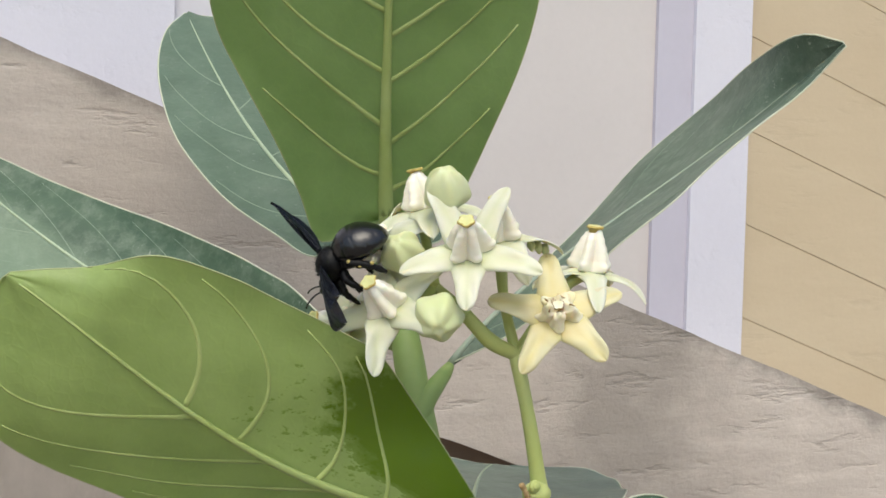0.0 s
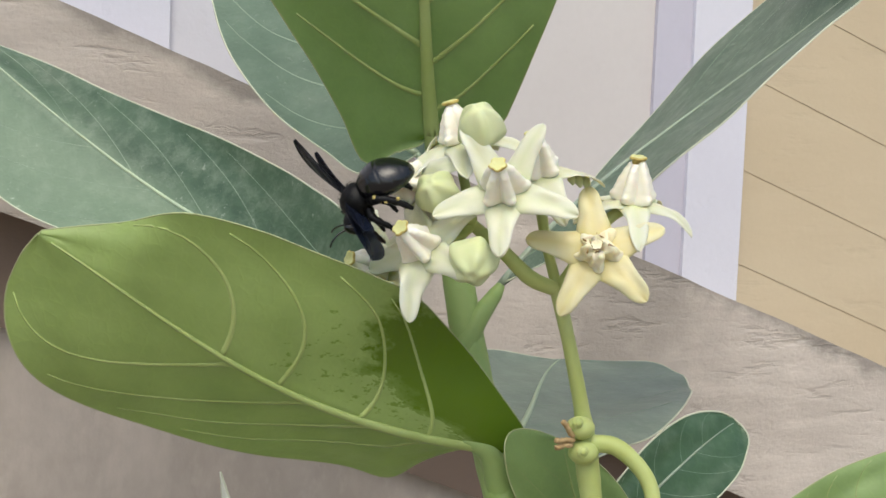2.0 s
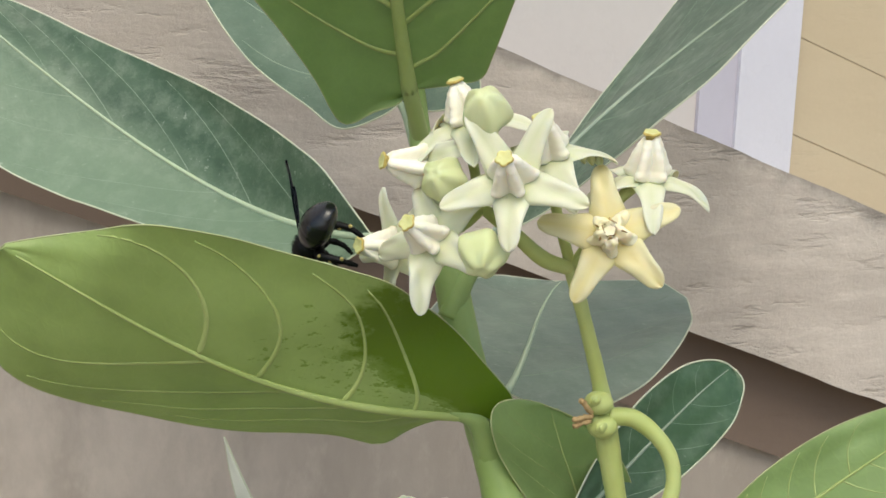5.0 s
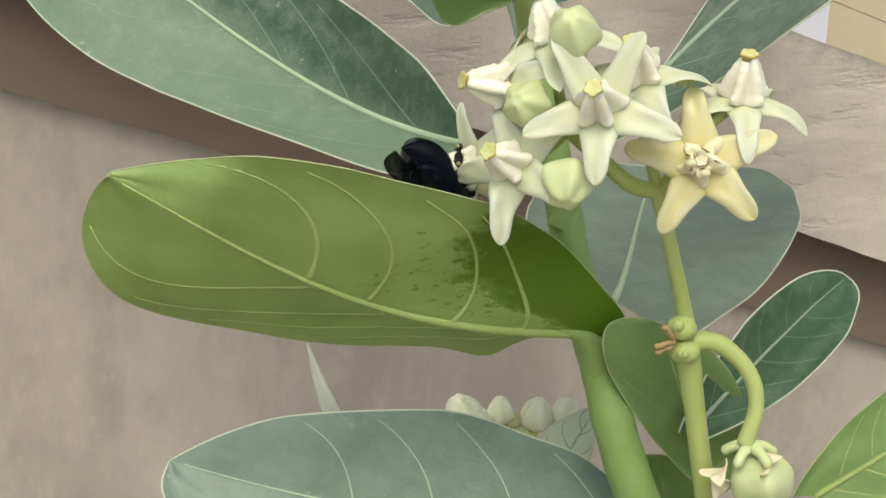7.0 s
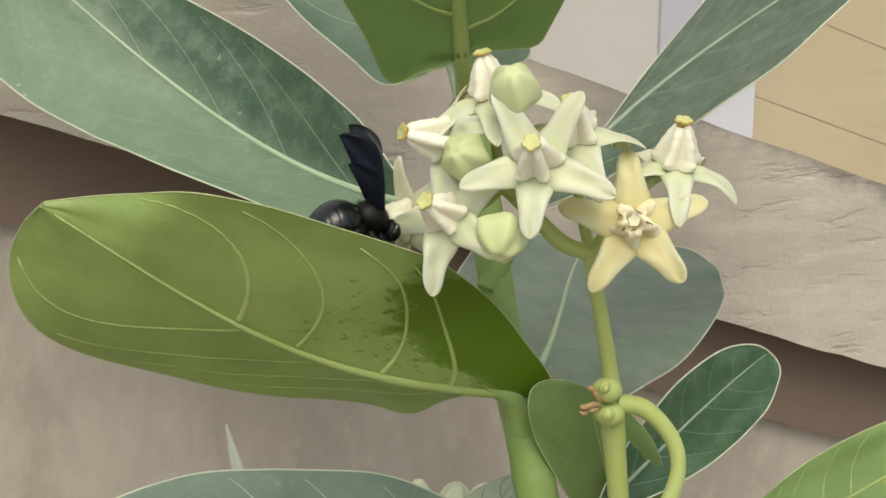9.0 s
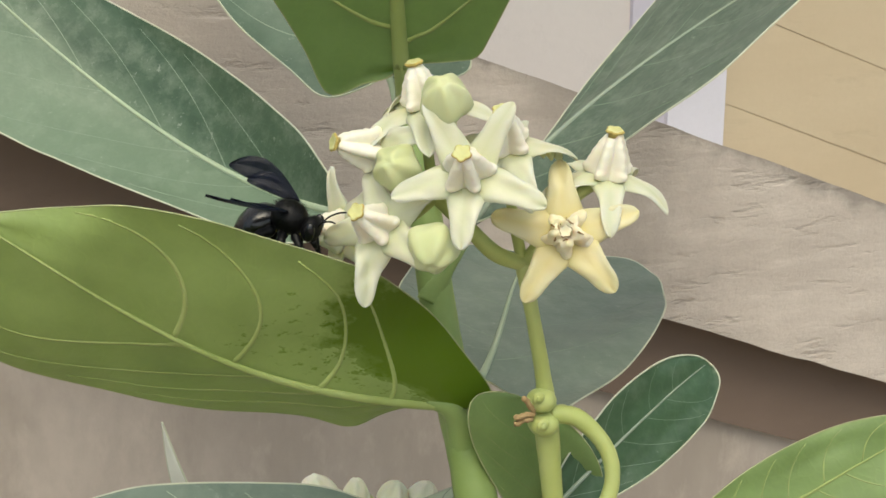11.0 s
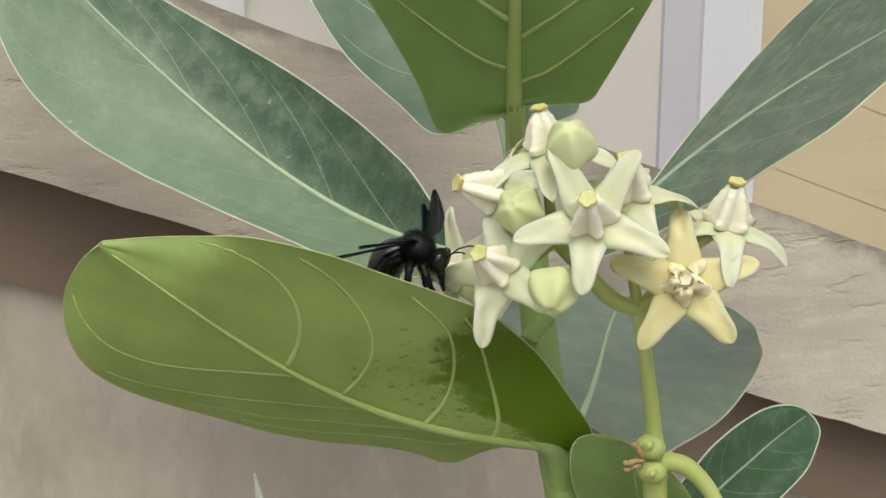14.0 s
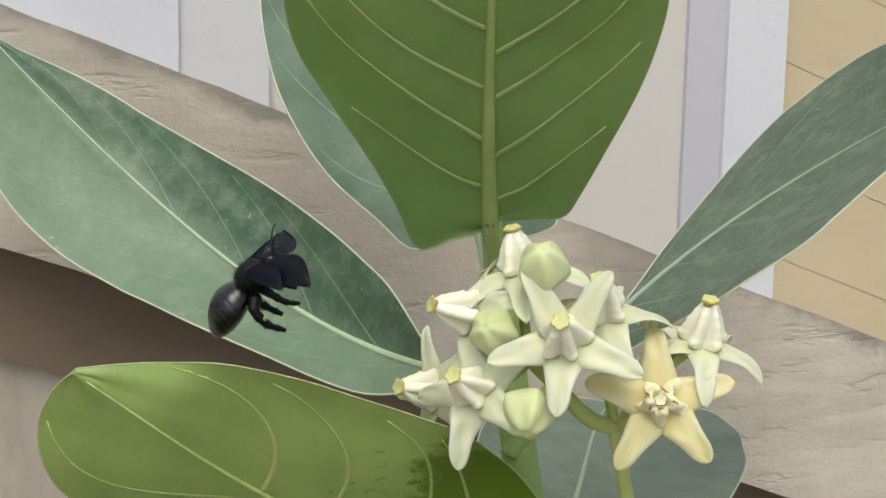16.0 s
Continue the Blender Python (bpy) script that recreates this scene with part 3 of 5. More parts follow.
# grey-green leaf behind the bee
LEFT = plant_leaf([(-0.0105, 0.0640, 1.1703), (-0.0445, 0.1207, 1.1748), (-0.0894, 0.1652, 1.2043), (-0.1432, 0.2141, 1.2517)],
     (-0.0754, 0.1530, 1.1940), (-0.0536, 0.1666, 1.2169), (-0.0754, 0.1530, 1.1940), (-0.0955, 0.1341, 1.1774),
     M_BLOOM_SHEEN, M_VEIN_GREY, "dull grey-green leaf with pale veins and waxy bloom", cup=0.10, wave=0.003, veins=5, rib=0.0014, side_mat=M_VEIN_FAINT, seed=5, rise=0.20, vein=0.20,
     rim_a=[(-0.0149, 0.0703, 1.1779), (-0.0205, 0.0890, 1.1880), (-0.0265, 0.1039, 1.1933), (-0.0362, 0.1206, 1.2009), (-0.0482, 0.1384, 1.2084), (-0.0663, 0.1608, 1.2168), (-0.0876, 0.1824, 1.2263), (-0.0988, 0.1933, 1.2317), (-0.1178, 0.2055, 1.2405), (-0.1333, 0.2120, 1.2468)],
     rim_b=[(-0.0191, 0.0666, 1.1640), (-0.0301, 0.0762, 1.1604), (-0.0419, 0.0860, 1.1614), (-0.0567, 0.1009, 1.1645), (-0.0739, 0.1176, 1.1689), (-0.0888, 0.1312, 1.1735), (-0.0990, 0.1415, 1.1765), (-0.1184, 0.1596, 1.1855), (-0.1353, 0.1805, 1.1995), (-0.1457, 0.1988, 1.2199), (-0.1483, 0.2110, 1.2363)])
# deep green leaf above the flowers, seen from below
UP = plant_leaf([(0.0033, 0.0714, 1.2118), (-0.0052, 0.0521, 1.2459), (-0.0123, 0.0331, 1.2807), (-0.0180, 0.0187, 1.3161)],
     (-0.0091, 0.0421, 1.2654), (-0.0593, 0.0502, 1.2623), (-0.0091, 0.0421, 1.2654), (0.0327, 0.0251, 1.2740),
     M_DEEP, M_VEIN, "deep green leaf with a strong pale midrib", lobe=0.075, cup=0.06, wave=0.003, veins=6, rib=0.0026, widest=0.56, seed=8, base_power=0.40, base_w=0.0, rise=0.26, cut=0.86, vein=0.40, foot=[(0.0170, 0.0943, 1.1712), (0.0106, 0.0841, 1.1913)],
     rim_a=[(0.0005, 0.0741, 1.2080), (-0.0063, 0.0765, 1.2062), (-0.0155, 0.0800, 1.2030), (-0.0243, 0.0730, 1.2159), (-0.0345, 0.0657, 1.2296), (-0.0438, 0.0602, 1.2409), (-0.0561, 0.0527, 1.2568), (-0.0616, 0.0454, 1.2707), (-0.0623, 0.0379, 1.2855), (-0.0522, 0.0296, 1.3015), (-0.0353, 0.0235, 1.3113)],
     rim_b=[(0.0084, 0.0702, 1.2122), (0.0175, 0.0677, 1.2135), (0.0233, 0.0649, 1.2154), (0.0252, 0.0604, 1.2218), (0.0278, 0.0504, 1.2359), (0.0300, 0.0408, 1.2492), (0.0316, 0.0310, 1.2638), (0.0308, 0.0233, 1.2767), (0.0258, 0.0169, 1.2913), (0.0135, 0.0147, 1.3045), (-0.0024, 0.0157, 1.3135)])
# grey-green leaf behind it
BACK = plant_leaf([(0.0066, 0.0980, 1.2049), (-0.0131, 0.1267, 1.2276), (-0.0264, 0.1632, 1.2591), (-0.0365, 0.2118, 1.3030)],
     (-0.0231, 0.1330, 1.2311), (-0.0423, 0.1299, 1.2236), (-0.0231, 0.1330, 1.2311), (0.0024, 0.1413, 1.2451),
     M_SHADY, M_VEIN_GREY, "grey-green leaf half hidden behind a darker one", lobe=0.08, cup=0.1, wave=0.003, veins=4, rib=0.0012, widest=0.5, side_mat=M_VEIN_FAINT, seed=9, base_power=0.5, rise=0.2, foot=[(0.0077, 0.0778, 1.1859), (0.0076, 0.0880, 1.1956)],
     rim_a=[(-0.0009, 0.0956, 1.2008), (-0.0130, 0.0959, 1.1982), (-0.0218, 0.1055, 1.2053), (-0.0369, 0.1231, 1.2184), (-0.0470, 0.1452, 1.2371), (-0.0510, 0.1678, 1.2576), (-0.0503, 0.1871, 1.2761), (-0.0455, 0.2027, 1.2922)],
     rim_b=[(0.0160, 0.0932, 1.2025), (0.0276, 0.0929, 1.2050), (0.0325, 0.0977, 1.2108), (0.0333, 0.1266, 1.2384), (0.0240, 0.1615, 1.2695), (-0.0017, 0.1969, 1.2971)])
# leaf reaching out over the wall
RIGHT = plant_leaf([(0.0248, 0.0660, 1.1658), (0.0631, 0.0728, 1.2003), (0.1044, 0.0663, 1.2324), (0.1323, 0.0150, 1.2706)],
     (0.1179, 0.0589, 1.2391), (0.1265, 0.1161, 1.2537), (0.1179, 0.0589, 1.2391), (0.0947, 0.0089, 1.2337),
     M_GREY, M_VEIN_DULL, "grey-green leaf slanting up over the ledge", cup=0.12, wave=0.002, veins=6, rib=0.0012, side_mat=M_VEIN_FAINT, seed=12, rise=0.2, vein=0.22,
     rim_a=[(0.0466, 0.0771, 1.1838), (0.0734, 0.0967, 1.2046), (0.0983, 0.1146, 1.2248), (0.1157, 0.1108, 1.2454), (0.1338, 0.0945, 1.2661), (0.1219, 0.0309, 1.2739)],
     rim_b=[(0.0446, 0.0559, 1.1784), (0.0549, 0.0416, 1.1926), (0.0628, 0.0310, 1.2030), (0.0745, 0.0241, 1.2151), (0.0887, 0.0226, 1.2288), (0.1065, 0.0255, 1.2436), (0.1249, 0.0257, 1.2584)])
stem("petiole", [at(*p) for p in [(0.0104, 0.0580, 1.1457), (0.0157, 0.0600, 1.1559), (0.0225, 0.0650, 1.1629), (0.0248, 0.0660, 1.1658)]], [0.0036, 0.0030, 0.0024, 0.0014], M_STEM, plant)
# broad leaf behind the flower stalk
BROAD = plant_leaf([(0.0293, 0.0627, 1.1195), (0.0488, 0.0994, 1.1232), (0.0666, 0.1354, 1.1270), (0.0825, 0.1591, 1.1292)],
     (0.0561, 0.1136, 1.1247), (0.1112, 0.1069, 1.1206), (0.0561, 0.1136, 1.1247), (0.0217, 0.1253, 1.1282),
     M_BLUE, M_VEIN_GREY, "broad blue-grey leaf behind the flower stalk", lobe=0.22, cup=0.05, wave=0.002, veins=4, rib=0.0013, widest=0.5, side_mat=M_VEIN_FAINT, seed=15, vein=0.22, base_power=0.6, base_w=0.35, blunt=0.5)
# small upright leaf
SMALL = plant_leaf([(0.0418, 0.0300, 1.0923), (0.0619, 0.0378, 1.1047), (0.0800, 0.0435, 1.1166), (0.0987, 0.0520, 1.1243)],
     (0.0728, 0.0409, 1.1119), (0.0639, 0.0415, 1.1206), (0.0728, 0.0409, 1.1119), (0.0851, 0.0402, 1.1025),
     M_DARK, M_VEIN_DULL, "small dark green leaf with a pale rim", lobe=0.05, cup=0.1, wave=0.001, veins=5, rib=0.0008, widest=0.55, side_mat=M_VEIN_FAINT, seed=17, vein=0.18)
# round leaf behind the node
ROUND = plant_leaf([(0.0520, 0.0420, 1.0683), (0.0450, 0.0380, 1.0882), (0.0378, 0.0340, 1.1072), (0.0332, 0.0340, 1.1238)],
     (0.0405, 0.0360, 1.0997), (0.0164, 0.0320, 1.1134), (0.0405, 0.0360, 1.0997), (0.0603, 0.0380, 1.0925),
     M_DEEP, M_VEIN, "rounded green leaf behind the stalk", lobe=0.05, cup=0.06, wave=0.001, veins=4, rib=0.0007, widest=0.62, seed=19, vein=0.22)
# leaf below
LOWER = plant_leaf([(0.0402, 0.0400, 1.0538), (-0.0113, 0.0400, 1.0634), (-0.0588, 0.0460, 1.0752), (-0.1027, 0.0600, 1.0873)],
     (-0.0459, 0.0300, 1.0797), (-0.0357, 0.0750, 1.0883), (-0.0459, 0.0300, 1.0797), (-0.0593, -0.0050, 1.0766),
     M_BLUE, M_VEIN_GREY, "blue-grey leaf with curved pale veins", cup=0.06, wave=0.002, veins=4, rib=0.0010, side_mat=M_VEIN_GREY, seed=21, vein=0.36, rise=0.08, cut=0.7,
     rim_a=[(0.0359, 0.0480, 1.0575), (0.0271, 0.0540, 1.0659), (0.0176, 0.0580, 1.0735), (0.0047, 0.0620, 1.0797), (-0.0083, 0.0660, 1.0845), (-0.0216, 0.0680, 1.0876), (-0.0366, 0.0700, 1.0889), (-0.0535, 0.0700, 1.0903), (-0.0700, 0.0700, 1.0909), (-0.0817, 0.0680, 1.0902), (-0.0932, 0.0640, 1.0891)],
     rim_b=[(0.0304, 0.0320, 1.0485), (0.0032, 0.0260, 1.0466), (-0.0218, 0.0240, 1.0497), (-0.0454, 0.0240, 1.0558), (-0.0677, 0.0280, 1.0628), (-0.0865, 0.0360, 1.0685), (-0.1010, 0.0460, 1.0745), (-0.1058, 0.0540, 1.0814)])
# young leaf standing on edge
SPIKE = plant_leaf([(-0.0455, 0.0820, 1.0580), (-0.0498, 0.0820, 1.0738), (-0.0553, 0.0820, 1.0912), (-0.0603, 0.0820, 1.1085)],
     (-0.0392, 0.1680, 1.0290), (-0.0453, 0.1650, 1.0307), (-0.0392, 0.1680, 1.0290), (-0.0339, 0.1650, 1.0312),
     M_PALE, M_VEIN_GREY, "young pale leaf standing on edge", cup=0.2, wave=0.0003, veins=2, rib=0.0004, seed=23, vein=0.3, rise=0.4,
     rim_a=[(-0.0487, 0.0860, 1.0583), (-0.0528, 0.0860, 1.0691), (-0.0558, 0.0860, 1.0805), (-0.0584, 0.0850, 1.0936)],
     rim_b=[(-0.0456, 0.0800, 1.0633), (-0.0483, 0.0800, 1.0737), (-0.0510, 0.0800, 1.0829), (-0.0558, 0.0810, 1.0959)])
CORNER = plant_leaf([(0.0703, 0.0100, 1.0772), (0.0911, 0.0050, 1.0927), (0.1117, 0.0000, 1.1082), (0.1387, -0.0040, 1.1244)],
     (0.1011, 0.0020, 1.1007), (0.0940, 0.0100, 1.1100), (0.1011, 0.0020, 1.1007), (0.1092, -0.0100, 1.0891),
     M_DEEP, M_VEIN, "bright green leaf low beside the shrub", lobe=0.05, cup=0.1, wave=0.002, veins=6, rib=0.001, widest=0.5, seed=25)
TIPA = plant_leaf([(0.0152, 0.0820, 1.0438), (0.0202, 0.0840, 1.0538), (0.0273, 0.0860, 1.0641), (0.0353, 0.0880, 1.0746)],
     (0.0233, 0.0850, 1.0578), (0.0167, 0.0940, 1.0602), (0.0233, 0.0850, 1.0578), (0.0280, 0.0780, 1.0567),
     M_YOUNG, M_VEIN_GREY, "pale young leaf folded along its midrib", lobe=0.0, cup=0.1, wave=0.0005, veins=4, rib=0.0008, side_mat=M_VEIN_FAINT, widest=0.36, seed=27, blunt=1.5)
TIPB = plant_leaf([(0.0517, 0.0600, 1.0230), (0.0482, 0.0580, 1.0403), (0.0452, 0.0560, 1.0569), (0.0416, 0.0550, 1.0709)],
     (0.0476, 0.0580, 1.0469), (0.0328, 0.0620, 1.0502), (0.0476, 0.0580, 1.0469), (0.0564, 0.0550, 1.0499),
     M_DEEP, M_VEIN, "young green leaf low on the stem", lobe=0.0, cup=0.1, wave=0.0005, veins=4, rib=0.0007, widest=0.5, seed=29)


# ---------------------------------------------------------------- flowers
def petal_bm(r0, length, w, lift, droop, twist, curl, seed, thick=0.0008):
    """A petal along +x from a flower whose axis is +z: broad at its foot, waisted, blunt, with edges rolled back."""
    rnd = random.Random(seed)
    side_tip = rnd.choice((-1, 1)) * rnd.uniform(0.3, 1.3)
    bm = bmesh.new()
    uvl = bm.loops.layers.uv.new("UVMap")
    info = {}
    nu, nv = 24, 12
    rows = {1: [], -1: []}
    for i in range(nu + 1):
        s = 1 - (1 - i / nu) ** 1.4
        f = min(1.0, s / 0.75)
        half = 0.5 * w * (1.0 - 0.42 * f * f * (3 - 2 * f)) * max(0.0, 1 - max(0.0, (s - 0.66) / 0.34) ** 2.1) ** 0.5
        half = max(half, 0.00035)
        ang = lift - droop * s - curl * max(0.0, s - 0.6) ** 2 * 4
        x = r0 + length * s * (1 - 0.12 * droop * s)
        z = length * (math.sin(lift) * s - droop * s * s * 0.5 - curl * max(0.0, s - 0.55) ** 2)
        tw = twist * min(1.0, s * 2.2)
        for sg in (1, -1):
            row = []
            for k in range(nv + 1):
                v = -1 + 2 * k / nv
                y = v * half
                up = 0.34 * half * v * v * s * (1 - 0.55 * v ** 4) - 0.20 * half * v ** 4 * (1 - s) + 0.16 * half * v * side_tip * s * s
                up += 0.0006 * noise.noise(Vector((s * 3, v * 1.4, seed * 1.7)))
                yy, zz = y * math.cos(tw) - up * math.sin(tw), y * math.sin(tw) + up * math.cos(tw)
                t = thick * 0.5 * sg * (1 - 0.8 * abs(v) ** 3) * (1 - 0.45 * s)
                row.append(bm.verts.new((x - math.sin(ang) * (zz + t) * 0.3, yy, z + zz + t)))
                info[row[-1]] = (s, 0.5 + 0.5 * v)
            rows[sg].append(row)
    for i in range(nu):
        for k in range(nv):
            a, b = rows[1], rows[-1]
            bm.faces.new((a[i][k], a[i + 1][k], a[i + 1][k + 1], a[i][k + 1]))
            bm.faces.new((b[i][k], b[i][k + 1], b[i + 1][k + 1], b[i + 1][k]))
        for k in (0, nv):
            bm.faces.new((rows[1][i][k], rows[-1][i][k], rows[-1][i + 1][k], rows[1][i + 1][k]))
    for k in range(nv):
        for i in (0, nu):
            bm.faces.new((rows[1][i][k], rows[-1][i][k], rows[-1][i][k + 1], rows[1][i][k + 1]))
    for face in bm.faces:
        for lp in face.loops:
            lp[uvl].uv = info[lp.vert]
    bmesh.ops.recalc_face_normals(bm, faces=bm.faces[:])
    return bm


def graph(stops, f):
    for (a, p), (b, q) in zip(stops, stops[1:]):
        if f <= b:
            k = (f - a) / (b - a)
            k = k * k * (3 - 2 * k)
            return p + (q - p) * k
    return stops[-1][1]


def corona_bm(h, wilt, seed):
    """The flower's middle: five fleshy lobes grown onto a column, broad below, each with a rounded foot that turns out."""
    rnd = random.Random(seed + 40)
    o = Vector((rnd.random() * 9, rnd.random() * 9, 3))
    bm = bmesh.new()
    n, sides = 30, 80
    fat = [rnd.uniform(0.86, 1.10) for _ in range(5)]
    rings = []
    for i in range(n + 1):
        f = i / n
        tip = graph([(0, 0.0054), (0.06, 0.0066), (0.16, 0.0067), (0.30, 0.0057), (0.50, 0.0049), (0.75, 0.0037), (0.90, 0.0026), (1, 0.0016)], f)
        core = graph([(0, 0.0034), (0.3, 0.0029), (0.6, 0.0025), (0.9, 0.0020), (1, 0.0014)], f)
        ring = []
        for k in range(sides):
            a = 2 * math.pi * k / sides
            b = a - math.pi / 5 + 0.10 * math.sin(3 * f + seed)
            lobe_ = int(round(b / (2 * math.pi / 5))) % 5
            g = (0.5 + 0.5 * math.cos(5 * b)) ** (0.95 - 0.55 * f)
            d = math.remainder(b, 2 * math.pi / 5)
            r = core + (tip * fat[lobe_] - core) * g - 0.0004 * math.exp(-(d / 0.14) ** 2) * max(0.0, 1 - f / 0.16)
            q = Vector((r * math.cos(a), r * math.sin(a), h * (0.02 + 0.97 * f)))
            wob = noise.noise(q * (260 + 160 * wilt) + o) * (0.00014 + 0.0016 * wilt)
            ring.append(bm.verts.new(q * (1 + wob / max(r, 0.001) * 0.8)))
        rings.append(ring)
    for p, q in zip(rings, rings[1:]):
        for k in range(sides):
            bm.faces.new((p[k], p[(k + 1) % sides], q[(k + 1) % sides], q[k]))
    bm.faces.new(rings[0][::-1])
    bm.faces.new(rings[-1])
    return bm


def disc_bm(h, size=1.0):
    """The five-pointed cap on the column: a short neck, an overhanging brownish rim and a pale dished top."""
    bm = bmesh.new()
    n = 40
    rings = []
    for r0, star, z in ((0.0016, 0.0, -0.0010), (0.0015, 0.05, 0.0006), (0.0022, 0.20, 0.0007), (0.0025, 0.24, 0.0011), (0.0022, 0.24, 0.0015), (0.0017, 0.20, 0.0014), (0.0008, 0.10, 0.0011)):
        ring = []
        for k in range(n):
            a = 2 * math.pi * k / n
            r = size * r0 * (1 - star * (1 - abs(math.cos(2.5 * a)) ** 1.2))
            ring.append(bm.verts.new((r * math.cos(a), r * math.sin(a), h + (z - 0.0005) * size)))
        rings.append(ring)
    for i, (p, q) in enumerate(zip(rings, rings[1:])):
        for k in range(n):
            bm.faces.new((p[k], p[(k + 1) % n], q[(k + 1) % n], q[k])).material_index = 1 if i in (0, 1, 2, 3) else 0
    bm.faces.new(rings[0][::-1])
    bm.faces.new(rings[-1])
    return bm


def flower(parent, centre, axis, spin, label, old=False, h=0.0108, size=1.0, lift=0.06, droop=0.22, curl=0.35, seed=0, roll_hint=(0, 1, 0), sizes=None, lifts=None, droops=None, twists=None):
    """A crown flower as a part: column with disc on top and five petals. centre: the middle of the petals, axis: where the disc points."""
    rnd = random.Random(seed)
    core = part("flower", corona_bm(h, 1.0 if old else 0.0, seed), M_OLDCORE if old else M_CROWN, parent, label)
    turn = toward(axis, roll_hint).to_4x4() @ Matrix.Rotation(radians(spin), 4, 'Z')
    core.matrix_local = Matrix.Translation(Vector(centre)) @ turn
    obj("disc", disc_bm(h, 0.7 if old else 1.0), [M_OLDCORE if old else M_DISC, M_BROWN if old else M_DISCRIM], core)
    if old:
        crumbs = bmesh.new()
        for k in range(9):
            a, r = rnd.uniform(0, 6.28), rnd.uniform(0.0012, 0.0030)
            p = Vector((r * math.cos(a), r * math.sin(a), h * rnd.uniform(0.9, 1.12)))
            tube_bm([p, p + Vector((rnd.uniform(-1, 1), rnd.uniform(-1, 1), 0.6)) * 0.0008, p + Vector((rnd.uniform(-1, 1), rnd.uniform(-1, 1), 0.3)) * 0.0015], [0.00022, 0.00028, 0.0001], 5, crumbs)
        part("crumb", crumbs, M_BROWN, core, "dried brown threads")
    for k in range(5):
        ln = 0.0168 * size * rnd.uniform(0.95, 1.05) * (sizes[k] if sizes else 1)
        pb = petal_bm(0.0022, ln, 0.0098 * size * rnd.uniform(0.96, 1.06), (lifts[k] if lifts else lift) + rnd.uniform(-0.06, 0.06), (droops[k] if droops else droop) + rnd.uniform(-0.08, 0.08),
                      twists[k] if twists else rnd.uniform(-0.3, 0.3), curl * rnd.uniform(0.4, 1.4), seed * 7 + k)
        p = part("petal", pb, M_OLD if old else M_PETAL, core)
        p.matrix_local = Matrix.Rotation(2 * math.pi * k / 5 + rnd.uniform(-0.06, 0.06), 4, 'Z')
    return core


def bud(parent, centre, axis, r, h, mat, label="", folds=5, name="bud"):
    """A closed bud: five-angled, blunt-topped, with pleats that meet at the tip."""
    o = Vector(centre) * 300

    def shape(v):
        a = math.atan2(v.y, v.x)
        seg = 2 * math.pi / folds
        flatten = math.cos(seg / 2) / math.cos((a % seg) - seg / 2)
        wide = math.hypot(v.x, v.y)
        ridge = 0.5 + 0.5 * math.cos(folds * a)
        top = max(0.0, v.z)
        rr = 0.80 + 0.21 * flatten - 0.26 * (1 - ridge) * (0.25 + top) * wide ** 0.5
        # broad shoulders below, drawn in to a blunt tip
        belly = 1.0 - 0.16 * top ** 1.5 + 0.10 * math.exp(-((v.z + 0.35) / 0.3) ** 2) * ridge
        dip = -0.10 * math.exp(-(wide / 0.22) ** 2) * max(0.0, v.z)
        k = 1 + 0.05 * noise.noise(v * 1.6 + o)
        return Vector((v.x * rr * belly * k, v.y * rr * belly * k, (v.z if v.z > 0 else v.z * 0.86) * 0.98 + dip))
    turn = toward(axis)
    bm = ball_bm(centre, (r, r, h), turn, None, 60, 28, shape)
    return part(name, bm, mat, parent, label)


HEAD = Vector((0.0226, 0.0137, 1.1690))
cluster = empty("flower_cluster", HEAD)
tagged(cluster, "waxy white crown flowers and buds on a green stalk", "flower cluster")


def hc(*p):
    return tuple(Vector(p) - HEAD)


def ax(p, q):
    return tuple(Vector(q) - Vector(p))


stem("stalk", [hc(*p) for p in [(0.034, 0.045, 0.80), (0.0521, 0.0242, 1.0335), (0.0422, 0.0180, 1.0728), (0.0362, 0.0168, 1.1066), (0.0330, 0.0162, 1.1258), (0.0316, 0.0157, 1.1354), (0.0266, 0.0132, 1.1530), (0.0226, 0.0137, 1.1690)]],
     [0.003, 0.003, 0.0030, 0.0030, 0.0034, 0.0022, 0.0019, 0.0021], M_STALK, cluster, "pale green flower stalk",
     knobs=[(hc(*(0.0304, 0.0138, 1.1314)), 0.0040), (hc(*(0.0315, 0.0138, 1.1247)), 0.0042), (hc(*(0.0374, 0.0158, 1.1265)), 0.0028)])
# node scars, dry stub
for p, r in (((0.0281, 0.0103, 1.1336), 0.0017), ((0.0297, 0.0101, 1.1258), 0.0018)):
    sb = ball_bm(hc(*p), (r, r * 0.5, r), None, None, 16, 10)
    ball_bm(hc(p[0], p[1] - 0.0008, p[2]), (r * 0.55, r * 0.3, r * 0.55), None, sb, 12, 8)
    part("leaf_scar", sb, M_STALK, cluster)
for k, (p, q) in enumerate((((0.0280, 0.0118, 1.1286), (0.0210, 0.0086, 1.1293)), ((0.0275, 0.0118, 1.1294), (0.0242, 0.0096, 1.1344)), ((0.0271, 0.0118, 1.1274), (0.0212, 0.0086, 1.1273)))):
    a0, b0 = Vector(hc(*p)), Vector(hc(*q))
    line = [a0.lerp(b0, i / 10) + noise.noise_vector(a0.lerp(b0, i / 10) * 400 + Vector((k, 0, 0))) * 0.0007 for i in range(11)]
    part("dry_stub", tube_bm(line, [0.0005 + 0.0004 * abs(math.sin(i * 1.9 + k)) for i in range(11)], 7), M_TAN, cluster, "dry brown flower stub")

PED = 0.00155
